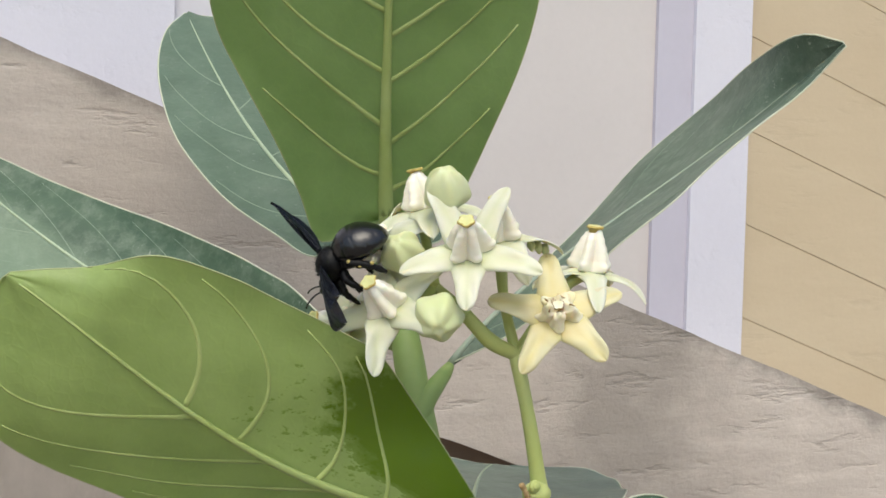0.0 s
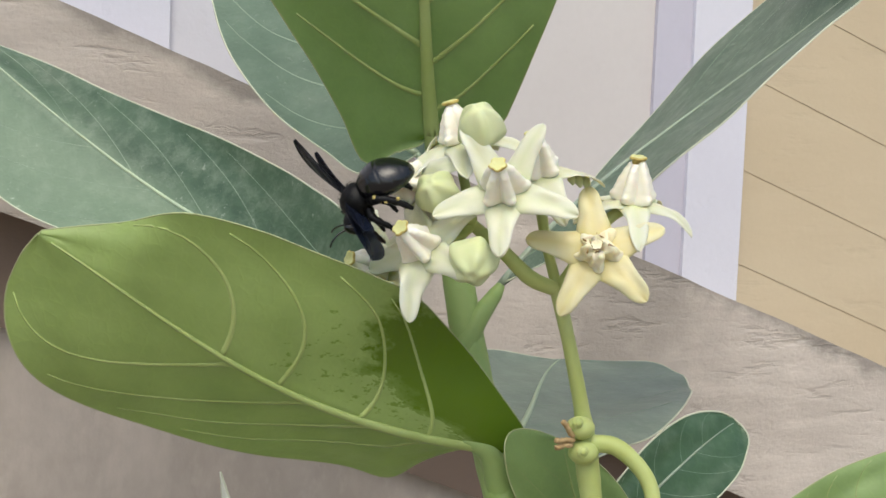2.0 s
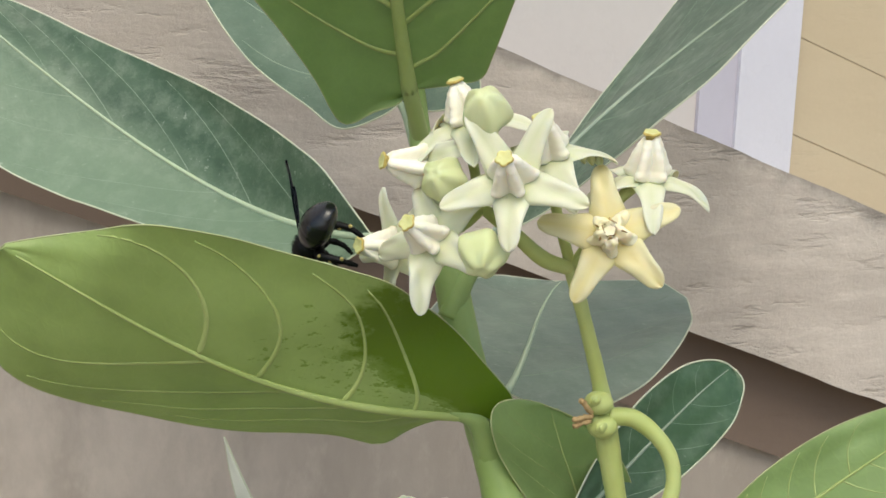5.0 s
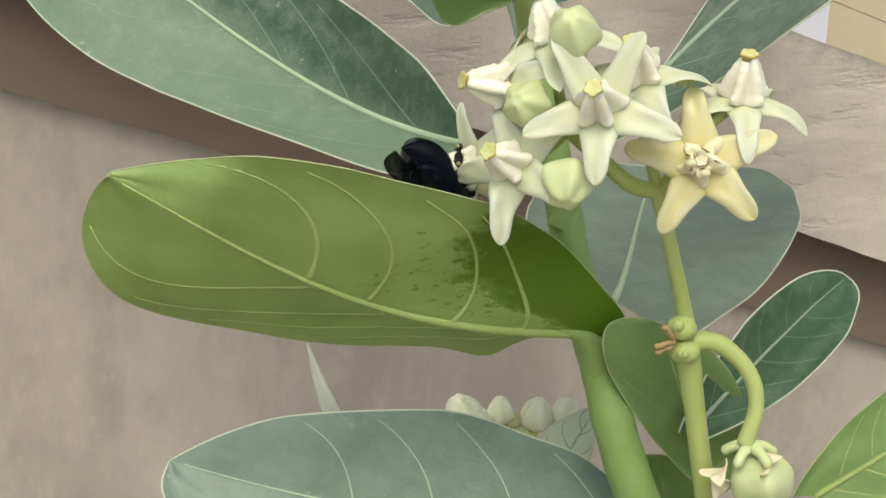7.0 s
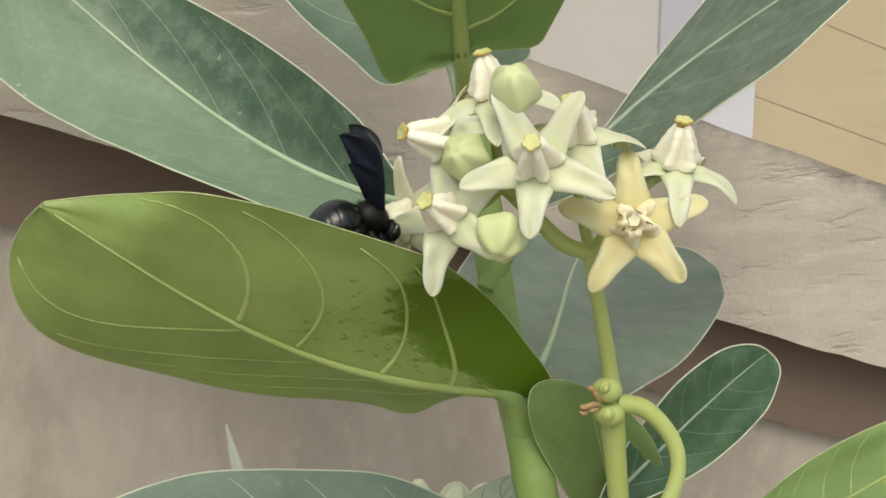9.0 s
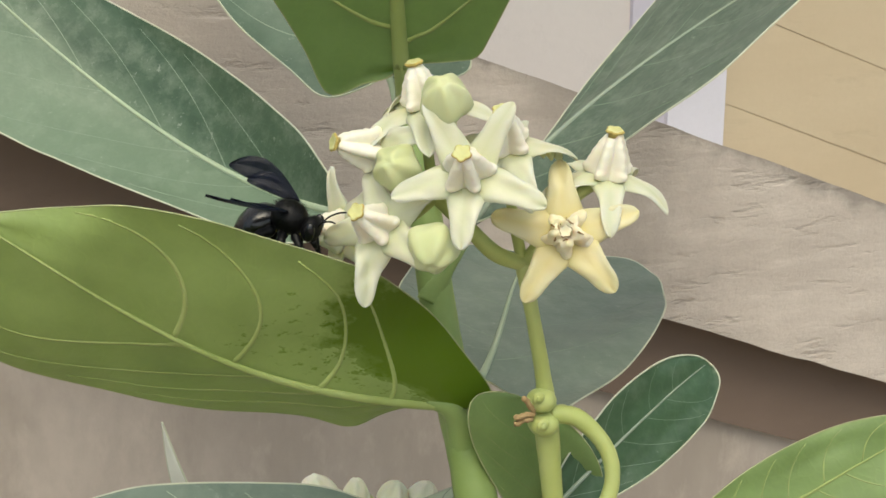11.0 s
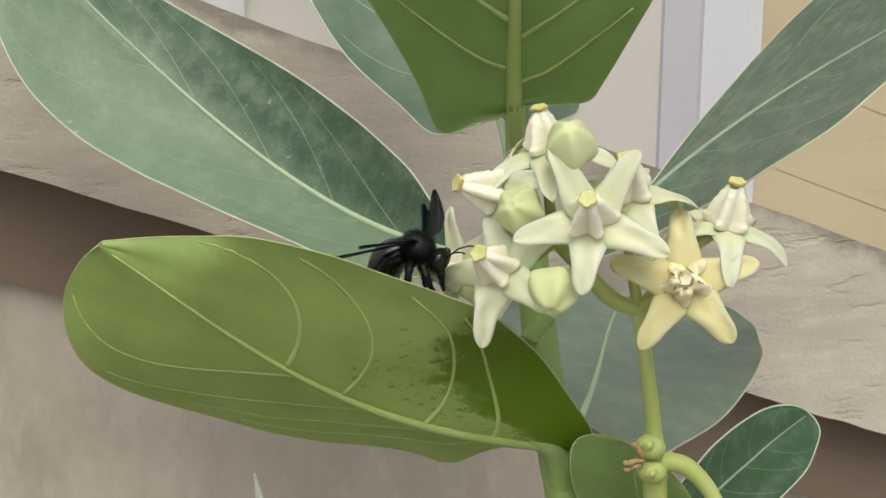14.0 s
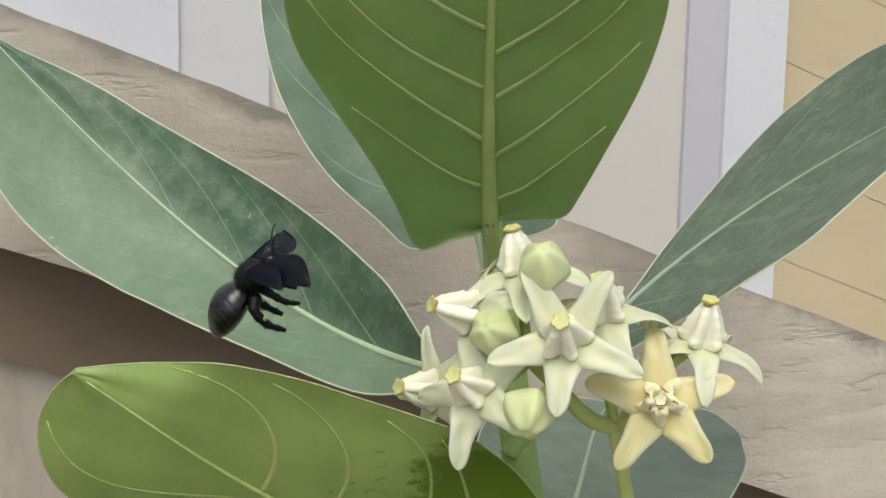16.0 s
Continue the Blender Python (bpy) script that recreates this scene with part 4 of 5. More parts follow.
# name, disc, centre of petals
FA_T, FA_C = (-0.0022, -0.0065, 1.2027), (0.0028, 0.0022, 1.1948)
FB_C, FB_T = (0.0282, 0.0005, 1.1800), (0.0248, -0.0068, 1.1834)
FC_T, FC_C = (0.0411, 0.0049, 1.2060), (0.0414, 0.0085, 1.1927)
FD_T, FD_C = (-0.0055, 0.0241, 1.2188), (-0.0021, 0.0250, 1.2078)
FE_T, FE_C = (-0.0244, 0.0060, 1.1865), (-0.0152, 0.0133, 1.1797)
FF_T, FF_C = (-0.0244, 0.0247, 1.1985), (-0.0137, 0.0261, 1.1962)
FG_T, FG_C = (-0.0333, 0.0280, 1.1765), (-0.0204, 0.0330, 1.1741)
FH_T, FH_C = (0.0111, 0.0051, 1.2103), (0.0146, 0.0098, 1.2000)
FORK = (0.0226, 0.0137, 1.1690)
FORKB = (0.0071, 0.0143, 1.1810)
# branches
BEND_, TWIG = (0.0073, 0.0147, 1.1791), (-0.0004, 0.0175, 1.1860)
stem("branch", [hc(*p) for p in (FORK, (0.0149, 0.0137, 1.1721), BEND_, TWIG)], [0.0021, 0.0021, 0.0019, 0.0016], M_STALK, cluster)


def pedicel(*pts):
    stem("pedicel", [hc(*p) for p in pts], [PED, PED * 0.9, PED * 1.25], M_STALK, cluster, n=8)


pedicel(FORKB, (0.0068, 0.0111, 1.1861), FA_C)
pedicel(FORK, (0.0262, 0.0097, 1.1738), FB_C)
pedicel(FORK, (0.0333, 0.0094, 1.1865), FC_C)
pedicel(FORK, (0.0193, 0.0156, 1.1837), FH_C)
pedicel(TWIG, (-0.0014, 0.0224, 1.1973), FD_C)
pedicel(TWIG, (-0.0065, 0.0158, 1.1818), FE_C)
pedicel(TWIG, (-0.0075, 0.0231, 1.1917), FF_C)
pedicel((-0.0065, 0.0158, 1.1818), (-0.0134, 0.0255, 1.1762), FG_C)

W = "open white crown flower with ivory column"
flower(cluster, hc(*FA_C), ax(FA_C, FA_T), -129.5, W, seed=1, lifts=(-0.05, 0.08, 0.62, 0.80, 0.08), droops=(0.25, 0.15, 0.05, 0.05, 0.15), sizes=(1.0, 1.06, 0.96, 0.94, 1.05), twists=(0, 0.25, -0.1, 0.1, -0.25))
flower(cluster, hc(*FB_C), ax(FB_C, FB_T), 47.5, "older crown flower turned yellow, its column shrivelled", True, h=0.0050, size=1.04, seed=2, lift=0.12, droop=0.18, curl=0.3, twists=(0, 0.15, -0.15, 0.1, -0.1))
flower(cluster, hc(*FC_C), ax(FC_C, FC_T), -177.0, W, seed=3, h=0.0118, size=0.93, lift=0.0, droop=0.62, curl=0.5)
flower(cluster, hc(*FD_C), ax(FD_C, FD_T), -178.0, W, seed=4, h=0.0105, lift=-0.05, droop=0.55)
flower(cluster, hc(*FE_C), ax(FE_C, FE_T), -157.8, W, seed=5, lift=0.0, droop=0.2, twists=(-1.0, 0.2, 0.3, -0.3, -0.5), sizes=(1.05, 1, 1, 1, 1))
flower(cluster, hc(*FF_C), ax(FF_C, FF_T), 17.5, W, seed=6, lift=-0.1, droop=0.7, size=0.9)
flower(cluster, hc(*FG_C), ax(FG_C, FG_T), 36.5, W, seed=7, lift=0.1, droop=0.2, size=0.92)
flower(cluster, hc(*FH_C), ax(FH_C, FH_T), -19.9, W, seed=8, lift=-0.05, droop=0.6)
# buds
for c, t, r, h, back in (((-0.0012, 0.0105, 1.2118), (-0.0040, 0.0052, 1.2180), 0.0064, 0.0070, FORKB), ((-0.0117, 0.0140, 1.1944), (-0.0168, 0.0080, 1.1978), 0.0060, 0.0062, TWIG),
                         ((-0.0049, 0.0030, 1.1770), (-0.0064, -0.0012, 1.1742), 0.0066, 0.0068, BEND_)):
    pedicel(back, tuple((Vector(back) + Vector(c)) / 2), c)
    bud(cluster, hc(*c), ax(c, t), r, h, M_BUD, "closed pale green bud")
sep = bmesh.new()
for k in range(3):
    p = Vector(hc(*(0.0241, 0.0108, 1.2006))) + Vector((0.0022 * k, 0, -0.0006 * k))
    tube_bm([p, p + Vector((0.0004, -0.0004, -0.0022)), p + Vector((0.0008, -0.0006, -0.0036))], [0.0011, 0.0012, 0.0003], 8, sep)
part("sepal", sep, M_BUD, cluster, "small green sepals")

# the bent stalk with a spent bud hanging from the node
stem("bent_stalk", [hc(*p) for p in ((0.0338, 0.0148, 1.1269), (0.0409, 0.0126, 1.1259), (0.0477, 0.0089, 1.1187), (0.0492, 0.0063, 1.1099), (0.0458, 0.0048, 1.0995))],
     [0.0026, 0.0024, 0.0022, 0.0021, 0.0022], M_STALK, cluster, "bent pale stalk")
bud(cluster, hc(*(0.0511, 0.0047, 1.0880)), (0.1, -0.1, -1), 0.0085, 0.0110, M_BUD, "swollen pale green bud hanging down", name="hanging_bud")
for k in range(5):
    a = 2 * math.pi * k / 5
    c0 = Vector(hc(*(0.0474, 0.0046, 1.0989)))
    tip = c0 + Vector((0.0075 * math.cos(a), 0.0075 * math.sin(a), -0.003))
    part("sepal", tube_bm(smooth_path([c0, (c0 + tip) / 2 + Vector((0, 0, 0.0012)), tip], 5), [0.0016] * 5 + [0.0014] * 5 + [0.0003], 8), M_BUD, cluster)
for k, p in enumerate(((0.0381, 0.0070, 1.0866), (0.0401, 0.0034, 1.0926), (0.0513, 0.0013, 1.0980))):
    pb = petal_bm(0.0, 0.008, 0.008, 0.3, 0.9, 0.8, 0.8, 90 + k)
    q = part("dry_petal", pb, M_DRY, cluster, "shrivelled cream petal")
    q.matrix_local = Matrix.Translation(hc(*p)) @ Euler((1.2 + k, 0.4 * k, 2.0 * k)).to_matrix().to_4x4()

# the second, unopened cluster lower down
young = empty("bud_cluster", (0.0104, 0.1050, 1.0503))
tagged(young, "cluster of closed white and green buds behind a leaf", "bud cluster")
YB = young.location
stem("stalk", [tuple(Vector(p) - YB) for p in ((0.0337, 0.0450, 1.0536), (0.0282, 0.0800, 1.0526), (0.0104, 0.1050, 1.0503))], [0.002, 0.0018, 0.0018], M_STALK, young)
for c, r, h, m in (((-0.0064, 0.1080, 1.0663), 0.0062, 0.0068, M_WBUD), ((-0.0015, 0.1080, 1.0621), 0.0052, 0.0058, M_WBUD), ((0.0068, 0.1080, 1.0647), 0.0046, 0.0058, M_WBUD), ((0.0196, 0.1080, 1.0614), 0.0056, 0.0070, M_WBUD), ((0.0301, 0.1080, 1.0607), 0.0054, 0.0066, M_WBUD), ((0.0053, 0.1080, 1.0602), 0.0026, 0.0026, M_BUD), ((0.0109, 0.1080, 1.0611), 0.0028, 0.0028, M_BUD), ((0.0143, 0.1080, 1.0558), 0.0028, 0.0028, M_BUD), ((0.0088, 0.1080, 1.0567), 0.0026, 0.0026, M_BUD), ((0.0173, 0.1080, 1.0542), 0.0026, 0.0026, M_BUD)):
    c = Vector(c)
    bud(young, tuple(c - YB), (0.4 * (c.x - YB.x) / 0.02, -0.1, 1), r, h, m)
    part("pedicel", tube_bm(smooth_path([c - YB, (c - YB) * 0.5 + Vector((0, 0, -0.004)), Vector((0, 0, -0.002))], 6), 0.0009, 7), M_STALK, young)


# ---------------------------------------------------------------- the carpenter bee
def insect_material(name, base, rough, hair=0.0, coat=0.0):
    m, nt, b = shader(name, base, rough, 0.5)
    v = coords(nt)
    nt.links.new(mix(nt, noise_tex(nt, v, 500, 4), base, tuple(0.5 * c for c in base)), b.inputs["Base Color"])
    b.inputs["Coat Weight"].default_value = coat
    b.inputs["Sheen Weight"].default_value = hair
    b.inputs["Sheen Roughness"].default_value = 0.4
    bump(nt, b, noise_tex(nt, v, 1500, 3), 0.5 if hair else 0.15, 0.0004)
    return m


M_BEE = insect_material("black_shell", (0.003, 0.0035, 0.006), 0.26, 0.0, 0.2)
M_HAIR = insect_material("black_hair", (0.003, 0.003, 0.004), 0.5, 0.0)
M_HAIR.node_tree.nodes["Principled BSDF"].inputs["Specular IOR Level"].default_value = 0.25
M_POLLEN = insect_material("pollen", (0.62, 0.50, 0.16), 0.9, 0.4)
mw, nw, bw = shader("dark_wing", (0.010, 0.012, 0.030), 0.42, 0.18)
bw.inputs["Coat Weight"].default_value = 0.05
bw.inputs["Coat Tint"].default_value = (0.35, 0.45, 1.0, 1)
nw.links.new(mix(nw, noise_tex(nw, coords(nw), 120, 2), (0.003, 0.003, 0.005), (0.004, 0.008, 0.022)), bw.inputs["Base Color"])
trw = nw.nodes.new("ShaderNodeBsdfTransparent")
mxw = nw.nodes.new("ShaderNodeMixShader")
mxw.inputs[0].default_value = 0.18
nw.links.new(bw.outputs[0], mxw.inputs[1])
nw.links.new(trw.outputs[0], mxw.inputs[2])
nw.links.new(mxw.outputs[0], nw.nodes["Material Output"].inputs[0])
M_WING = mw

bee = empty("carpenter_bee", (0, 0, 1.2))
bee.scale = (0.93, 0.93, 0.93)
tagged(bee, "black carpenter bee with dark blue wings, feeding on the flowers", "bee")


def abdomen_bm():
    """Broad flattened abdomen behind the waist (along -x), with stepped segment edges."""
    bm = bmesh.new()
    n, sides = 44, 28
    rings = []
    for i in range(n + 1):
        f = i / n
        x = -0.0002 - 0.0158 * f
        r = (math.sin(math.pi * min(1, f * 0.92 + 0.055)) ** 0.55)
        seg = (f * 5.6) % 1.0
        r *= 1 - 0.035 * max(0.0, (seg - 0.8) / 0.2)
        zc = -0.0012 - 0.0030 * f * f
        rings.append([bm.verts.new((x, 0.0071 * r * math.cos(a), zc + 0.0057 * r * math.sin(a) * (1 if math.sin(a) > 0 else 0.75)))
                      for a in (2 * math.pi * k / sides for k in range(sides))])
    for a, b in zip(rings, rings[1:]):
        for k in range(sides):
            bm.faces.new((a[k], b[k], b[(k + 1) % sides], a[(k + 1) % sides]))
    bm.faces.new(rings[0])
    bm.faces.new(rings[-1][::-1])
    bmesh.ops.recalc_face_normals(bm, faces=bm.faces[:])
    return bm


def hairs(bm, at_, radii, n, length, seed, top_only=False):
    rnd = random.Random(seed)
    for _ in range(n):
        d = Vector((rnd.gauss(0, 1), rnd.gauss(0, 1), rnd.gauss(0, 1))).normalized()
        if top_only and d.z < -0.2:
            d.z = -d.z
        p = Vector(at_) + Vector((d.x * radii[0], d.y * radii[1], d.z * radii[2]))
        q = p + d * length * rnd.uniform(0.6, 1.2) + Vector((-0.0003, 0, 0))
        side = d.orthogonal().normalized() * 0.00005
        bm.faces.new([bm.verts.new(p + side), bm.verts.new(p - side), bm.verts.new(q)])
    return bm


abdomen = part("abdomen", abdomen_bm(), M_BEE, bee, "glossy blue-black segmented abdomen")
thorax_bm = ball_bm((0.0028, 0, 0), (0.0052, 0.0050, 0.0046), None, None, 24, 16, lambda v: v * (1 + 0.05 * noise.noise(v * 3)))
part("thorax", hairs(thorax_bm, (0.0028, 0, 0), (0.0052, 0.0050, 0.0046), 900, 0.0010, 4), M_HAIR, bee, "hairy black thorax")
head_bm = ball_bm((0.0095, 0, -0.0010), (0.0026, 0.0043, 0.0036), None, None, 24, 16)
tube_bm([(0.0108, 0.0012, -0.0036), (0.0118, 0.0006, -0.0052), (0.0122, 0.0001, -0.0062)], [0.0009, 0.0007, 0.0002], 8, head_bm)
tube_bm([(0.0108, -0.0012, -0.0036), (0.0118, -0.0006, -0.0052), (0.0122, -0.0001, -0.0062)], [0.0009, 0.0007, 0.0002], 8, head_bm)
head = part("head", hairs(head_bm, (0.0095, 0, -0.0010), (0.0026, 0.0043, 0.0036), 160, 0.0006, 6), M_HAIR, bee)
for sg in (1, -1):
    part("eye", ball_bm((0.0100, 0.0034 * sg, -0.0006), (0.0016, 0.0013, 0.0028), None, None, 16, 12), M_BEE, head, "large dark eye")
    part("antenna", tube_bm(smooth_path([(0.0115, 0.0012 * sg, 0.0008), (0.0128, 0.0022 * sg, 0.0030), (0.0150, 0.0034 * sg, 0.0046), (0.0166, 0.0042 * sg, 0.0050)], 6), 0.00026, 6), M_BEE, head)


def leg(name, pts, r, brush=0.0, pollen=False):
    path = smooth_path(pts, 6)
    n = len(path)
    bm = tube_bm(path, [r * (1.25 - 0.85 * i / n) * (1 + 0.3 * math.sin(i * 0.9) ** 2) for i in range(n)], 8)
    rnd = random.Random(len(pts) * 31 + int(pts[1][0] * 1e5))
    if brush:
        for i in range(n // 3, int(n * 0.85)):
            for _ in range(16):
                d = Vector((rnd.gauss(0, 1), rnd.gauss(0, 1), rnd.gauss(0, 1))).normalized()
                p = path[i] + d * r * 0.5
                sd = d.orthogonal().normalized() * 0.00006
                bm.faces.new([bm.verts.new(p + sd), bm.verts.new(p - sd), bm.verts.new(p + d * brush)])
    lg = part(name, bm, M_HAIR, bee)
    if pollen:
        pb = bmesh.new()
        for i in range(n // 3, int(n * 0.7)):
            d = Vector((rnd.gauss(0, 1), rnd.gauss(0, 1), rnd.gauss(0, 1))).normalized()
            ball_bm(path[i] + d * r, (0.0006, 0.0006, 0.0006), None, pb, 7, 5)
        part("pollen", pb, M_POLLEN, lg, "yellow pollen grains")
    return lg


for sg in (1, -1):
    leg("front_leg", [(0.0060, 0.0025 * sg, -0.0030), (0.0088, 0.0046 * sg, -0.0050), (0.0112, 0.0040 * sg, -0.0080), (0.0128, 0.0030 * sg, -0.0098)], 0.0009, 0.0008)
    leg("middle_leg", [(0.0030, 0.0030 * sg, -0.0036), (0.0040, 0.0060 * sg, -0.0050), (0.0052, 0.0066 * sg, -0.0092), (0.0072, 0.0056 * sg, -0.0125)], 0.0010, 0.0010)
    leg("hind_leg", [(0.0000, 0.0030 * sg, -0.0036), (-0.0022, 0.0062 * sg, -0.0052), (-0.0026, 0.0066 * sg, -0.0100), (-0.0008, 0.0056 * sg, -0.0152)], 0.0013, 0.0014, True)


def wing_bm(length, width, lead):
    """A wing along +x: thin veined sheet with a straight leading edge."""
    bm = bmesh.new()
    n, m = 22, 8
    rows = []
    for i in range(n + 1):
        f = i / n
        w = width * math.sin(math.pi * min(0.5, 0.05 + 0.62 * f)) ** 1.1 * max(0.02, 1 - max(0.0, (f - 0.62) / 0.38) ** 2.4) ** 0.6
        rows.append([(length * f, lead * 0.0 - w * (k / m) + 0.0008 * math.sin(2.4 * f), 0.0004 * math.sin(9 * k / m + 5 * f) * f) for k in range(m + 1)])
    for sg in (1, -1):
        vs = [[bm.verts.new((x, y, z + 0.00004 * sg)) for x, y, z in r] for r in rows]
        for a, b in zip(vs, vs[1:]):
            for k in range(m):
                bm.faces.new((a[k], b[k], b[k + 1], a[k + 1]) if sg > 0 else (a[k], a[k + 1], b[k + 1], b[k]))
    tube_bm([Vector(r[0]) for r in rows], [0.00034 * (1 - 0.7 * i / n) for i in range(n + 1)], 6, bm)
    for k, top in ((1, 0.9), (2, 0.8), (3, 0.72), (4, 0.66), (5, 0.6), (6, 0.55)):
        tube_bm([Vector(r[k]) for r in rows[:int(n * top)]], 0.00012, 5, bm)
    return bm


WINGS = {}
for sg, nm in ((1, "far"), (-1, "near")):
    for kind, ln, wd in (("forewing", 0.0235, 0.0078), ("hindwing", 0.0150, 0.0060)):
        bmw = wing_bm(ln, wd, 1)
        if sg < 0:
            for v in bmw.verts:
                v.co.y = -v.co.y
            bmesh.ops.reverse_faces(bmw, faces=bmw.faces[:])
        WINGS[kind, sg] = part(kind, bmw, M_WING, bee, "smoky dark blue wing")

# ---------------------------------------------------------------- the small orange wasp
M_ORANGE = insect_material("orange_shell", (0.75, 0.22, 0.06), 0.45)
wasp = empty("orange_wasp", (-0.2, 0.0, 1.3))
tagged(wasp, "small orange-red wasp in flight", "wasp")
wb = ball_bm((-0.0042, 0, 0), (0.0036, 0.0014, 0.0014))
part("abdomen", wb, M_ORANGE, wasp)
part("thorax", ball_bm((0.0012, 0, 0), (0.0022, 0.0014, 0.0014)), M_ORANGE, wasp)
part("head", ball_bm((0.0042, 0, 0), (0.0012, 0.0014, 0.0012)), M_ORANGE, wasp)
for sg in (1, -1):
    wbm = wing_bm(0.0085, 0.0026, 1)
    if sg < 0:
        for v in wbm.verts:
            v.co.y = -v.co.y
    ww = part("wing", wbm, M_ORANGE, wasp, "amber wing")
    ww.matrix_local = Matrix.Translation((0.001, 0.001 * sg, 0.001)) @ Euler((0.5 * sg, 0, 1.75 * sg)).to_matrix().to_4x4()
    for k in range(3):
        x = 0.0024 - 0.0016 * k
        part("leg", tube_bm(smooth_path([(x, 0.001 * sg, -0.001), (x - 0.001, 0.003 * sg, -0.0022), (x - 0.003, 0.0034 * sg, -0.0048)], 5), 0.00022, 5), M_ORANGE, wasp)


# ---------------------------------------------------------------- what moves
BEE = [
    (0, (-0.0263, 0.0279, 1.1929, -75.4, 59.0, 90.3)),
    (0.5, (-0.0315, 0.0322, 1.1871, -75.6, 59.5, 90.4)),
    (1, (-0.0338, 0.0092, 1.1837, -75.3, 60.0, 90.5)),
    (1.5, (-0.0004, -0.0036, 1.1999, -76.0, 61.0, 89.9)),
    (2, (-0.0213, 0.0191, 1.1946, -75.2, 61.5, 90.4)),
    (2.5, (-0.0446, 0.0229, 1.1815, -61.5, 58.5, 102.3)),
    (3, (-0.0492, 0.0244, 1.1707, -15.7, 25.7, 117.8)),
    (3.5, (-0.0460, 0.0469, 1.1742, -14.8, 24.9, 118.7)),
    (4, (-0.0491, 0.0444, 1.1680, -16.0, 26.1, 118.3)),
    (4.2, (-0.0480, 0.0283, 1.1550, -15.1, 26.8, 118.8)),
    (5.2, (-0.0376, 0.0449, 1.1545, -100.1, 55.7, 69.2)),
    (5.75, (-0.0305, 0.0367, 1.1568, -172.7, 61.6, 33.1)),
    (6.3, (-0.0234, 0.0285, 1.1591, 128.1, 46.7, 11.3)),
    (6.5, (-0.0246, 0.0296, 1.1559, 126.6, 47.1, 10.3)),
    (7, (-0.0170, 0.0227, 1.1619, 125.7, 49.1, 9.6)),
    (7.5, (-0.0078, 0.0121, 1.1705, 127.5, 49.9, 11.0)),
    (8, (-0.0161, 0.0189, 1.1697, 127.1, 48.0, 9.7)),
    (8.5, (-0.0039, 0.0332, 1.1672, 62.2, 40.1, -47.8)),
    (8.75, (-0.0123, 0.0298, 1.1747, 34.3, 27.9, -19.2)),
    (9, (-0.0206, 0.0265, 1.1822, 4.6, 28.9, 11.1)),
    (9.5, (-0.0345, 0.0266, 1.1816, 6.7, 18.2, -41.8)),
    (9.7, (-0.0381, 0.0284, 1.1820, 6.8, 18.2, -41.8)),
    (11.8, (-0.0315, 0.0288, 1.1846, 8.4, 16.4, -32.2)),
    (12, (-0.0358, 0.0283, 1.1807, 8.4, 16.4, -32.2)),
    (12.5, (-0.0382, 0.0302, 1.1818, 0.3, 17.1, -38.1)),
    (13, (-0.0363, 0.0300, 1.1821, 0.6, 17.6, -37.6)),
    (13.5, (-0.0266, 0.0246, 1.1845, 1.3, 18.1, -37.3)),
    (14, (-0.0091, 0.0247, 1.1894, 2.4, 18.1, -36.9)),
    (14.5, (-0.0202, 0.0267, 1.1829, 16.5, -18.9, -38.3)),
    (15, (-0.0153, 0.0343, 1.1867, 25.7, -66.2, -25.8)),
    (15.5, (-0.0366, 0.0336, 1.2001, 14.9, -26.8, -31.4)),
    (16, (-0.0524, 0.0361, 1.2017, 15.5, -44.8, -19.2)),
]
WASP = [
    (0, (-0.2232, 0.0557, 1.2075, 18.2, -16.8, 152.7)),
    (13.6, (-0.1644, 0.0363, 1.1996, 15.7, -16.5, 155.9)),
    (14.2, (-0.0985, 0.0296, 1.1870, 16.1, -17.6, 157.2)),
    (14.4, (-0.0583, -0.0089, 1.1877, 15.6, -16.8, 156.6)),
    (14.5, (-0.0423, -0.0123, 1.1874, 15.3, -16.4, 156.3)),
    (14.6, (-0.0720, -0.0110, 1.1999, 15.2, -16.5, 156.4)),
    (14.8, (-0.0446, 0.0249, 1.1899, 14.9, -16.6, 156.4)),
    (15, (-0.0440, 0.0276, 1.1944, 14.6, -16.8, 156.4)),
    (15.2, (-0.0585, 0.0288, 1.2084, 14.9, -16.8, 156.9)),
    (15.5, (-0.1314, 0.0409, 1.2269, 15.4, -16.7, 157.7)),
    (16, (-0.1908, 0.0494, 1.2421, 14.8, -16.8, 156.7)),
]
# how far the abdomen is bent under, degrees
BEND = [(0, 42), (2, 42), (2.5, 30), (3, 5), (4.2, 5), (6.3, 0), (8.5, 0), (9, 30), (9.5, 58), (9.7, 58), (11.8, 35), (12, 35), (12.5, 62), (13, 66), (14, 62), (14.5, 35), (15, 12), (15.5, 15), (16, 0)]
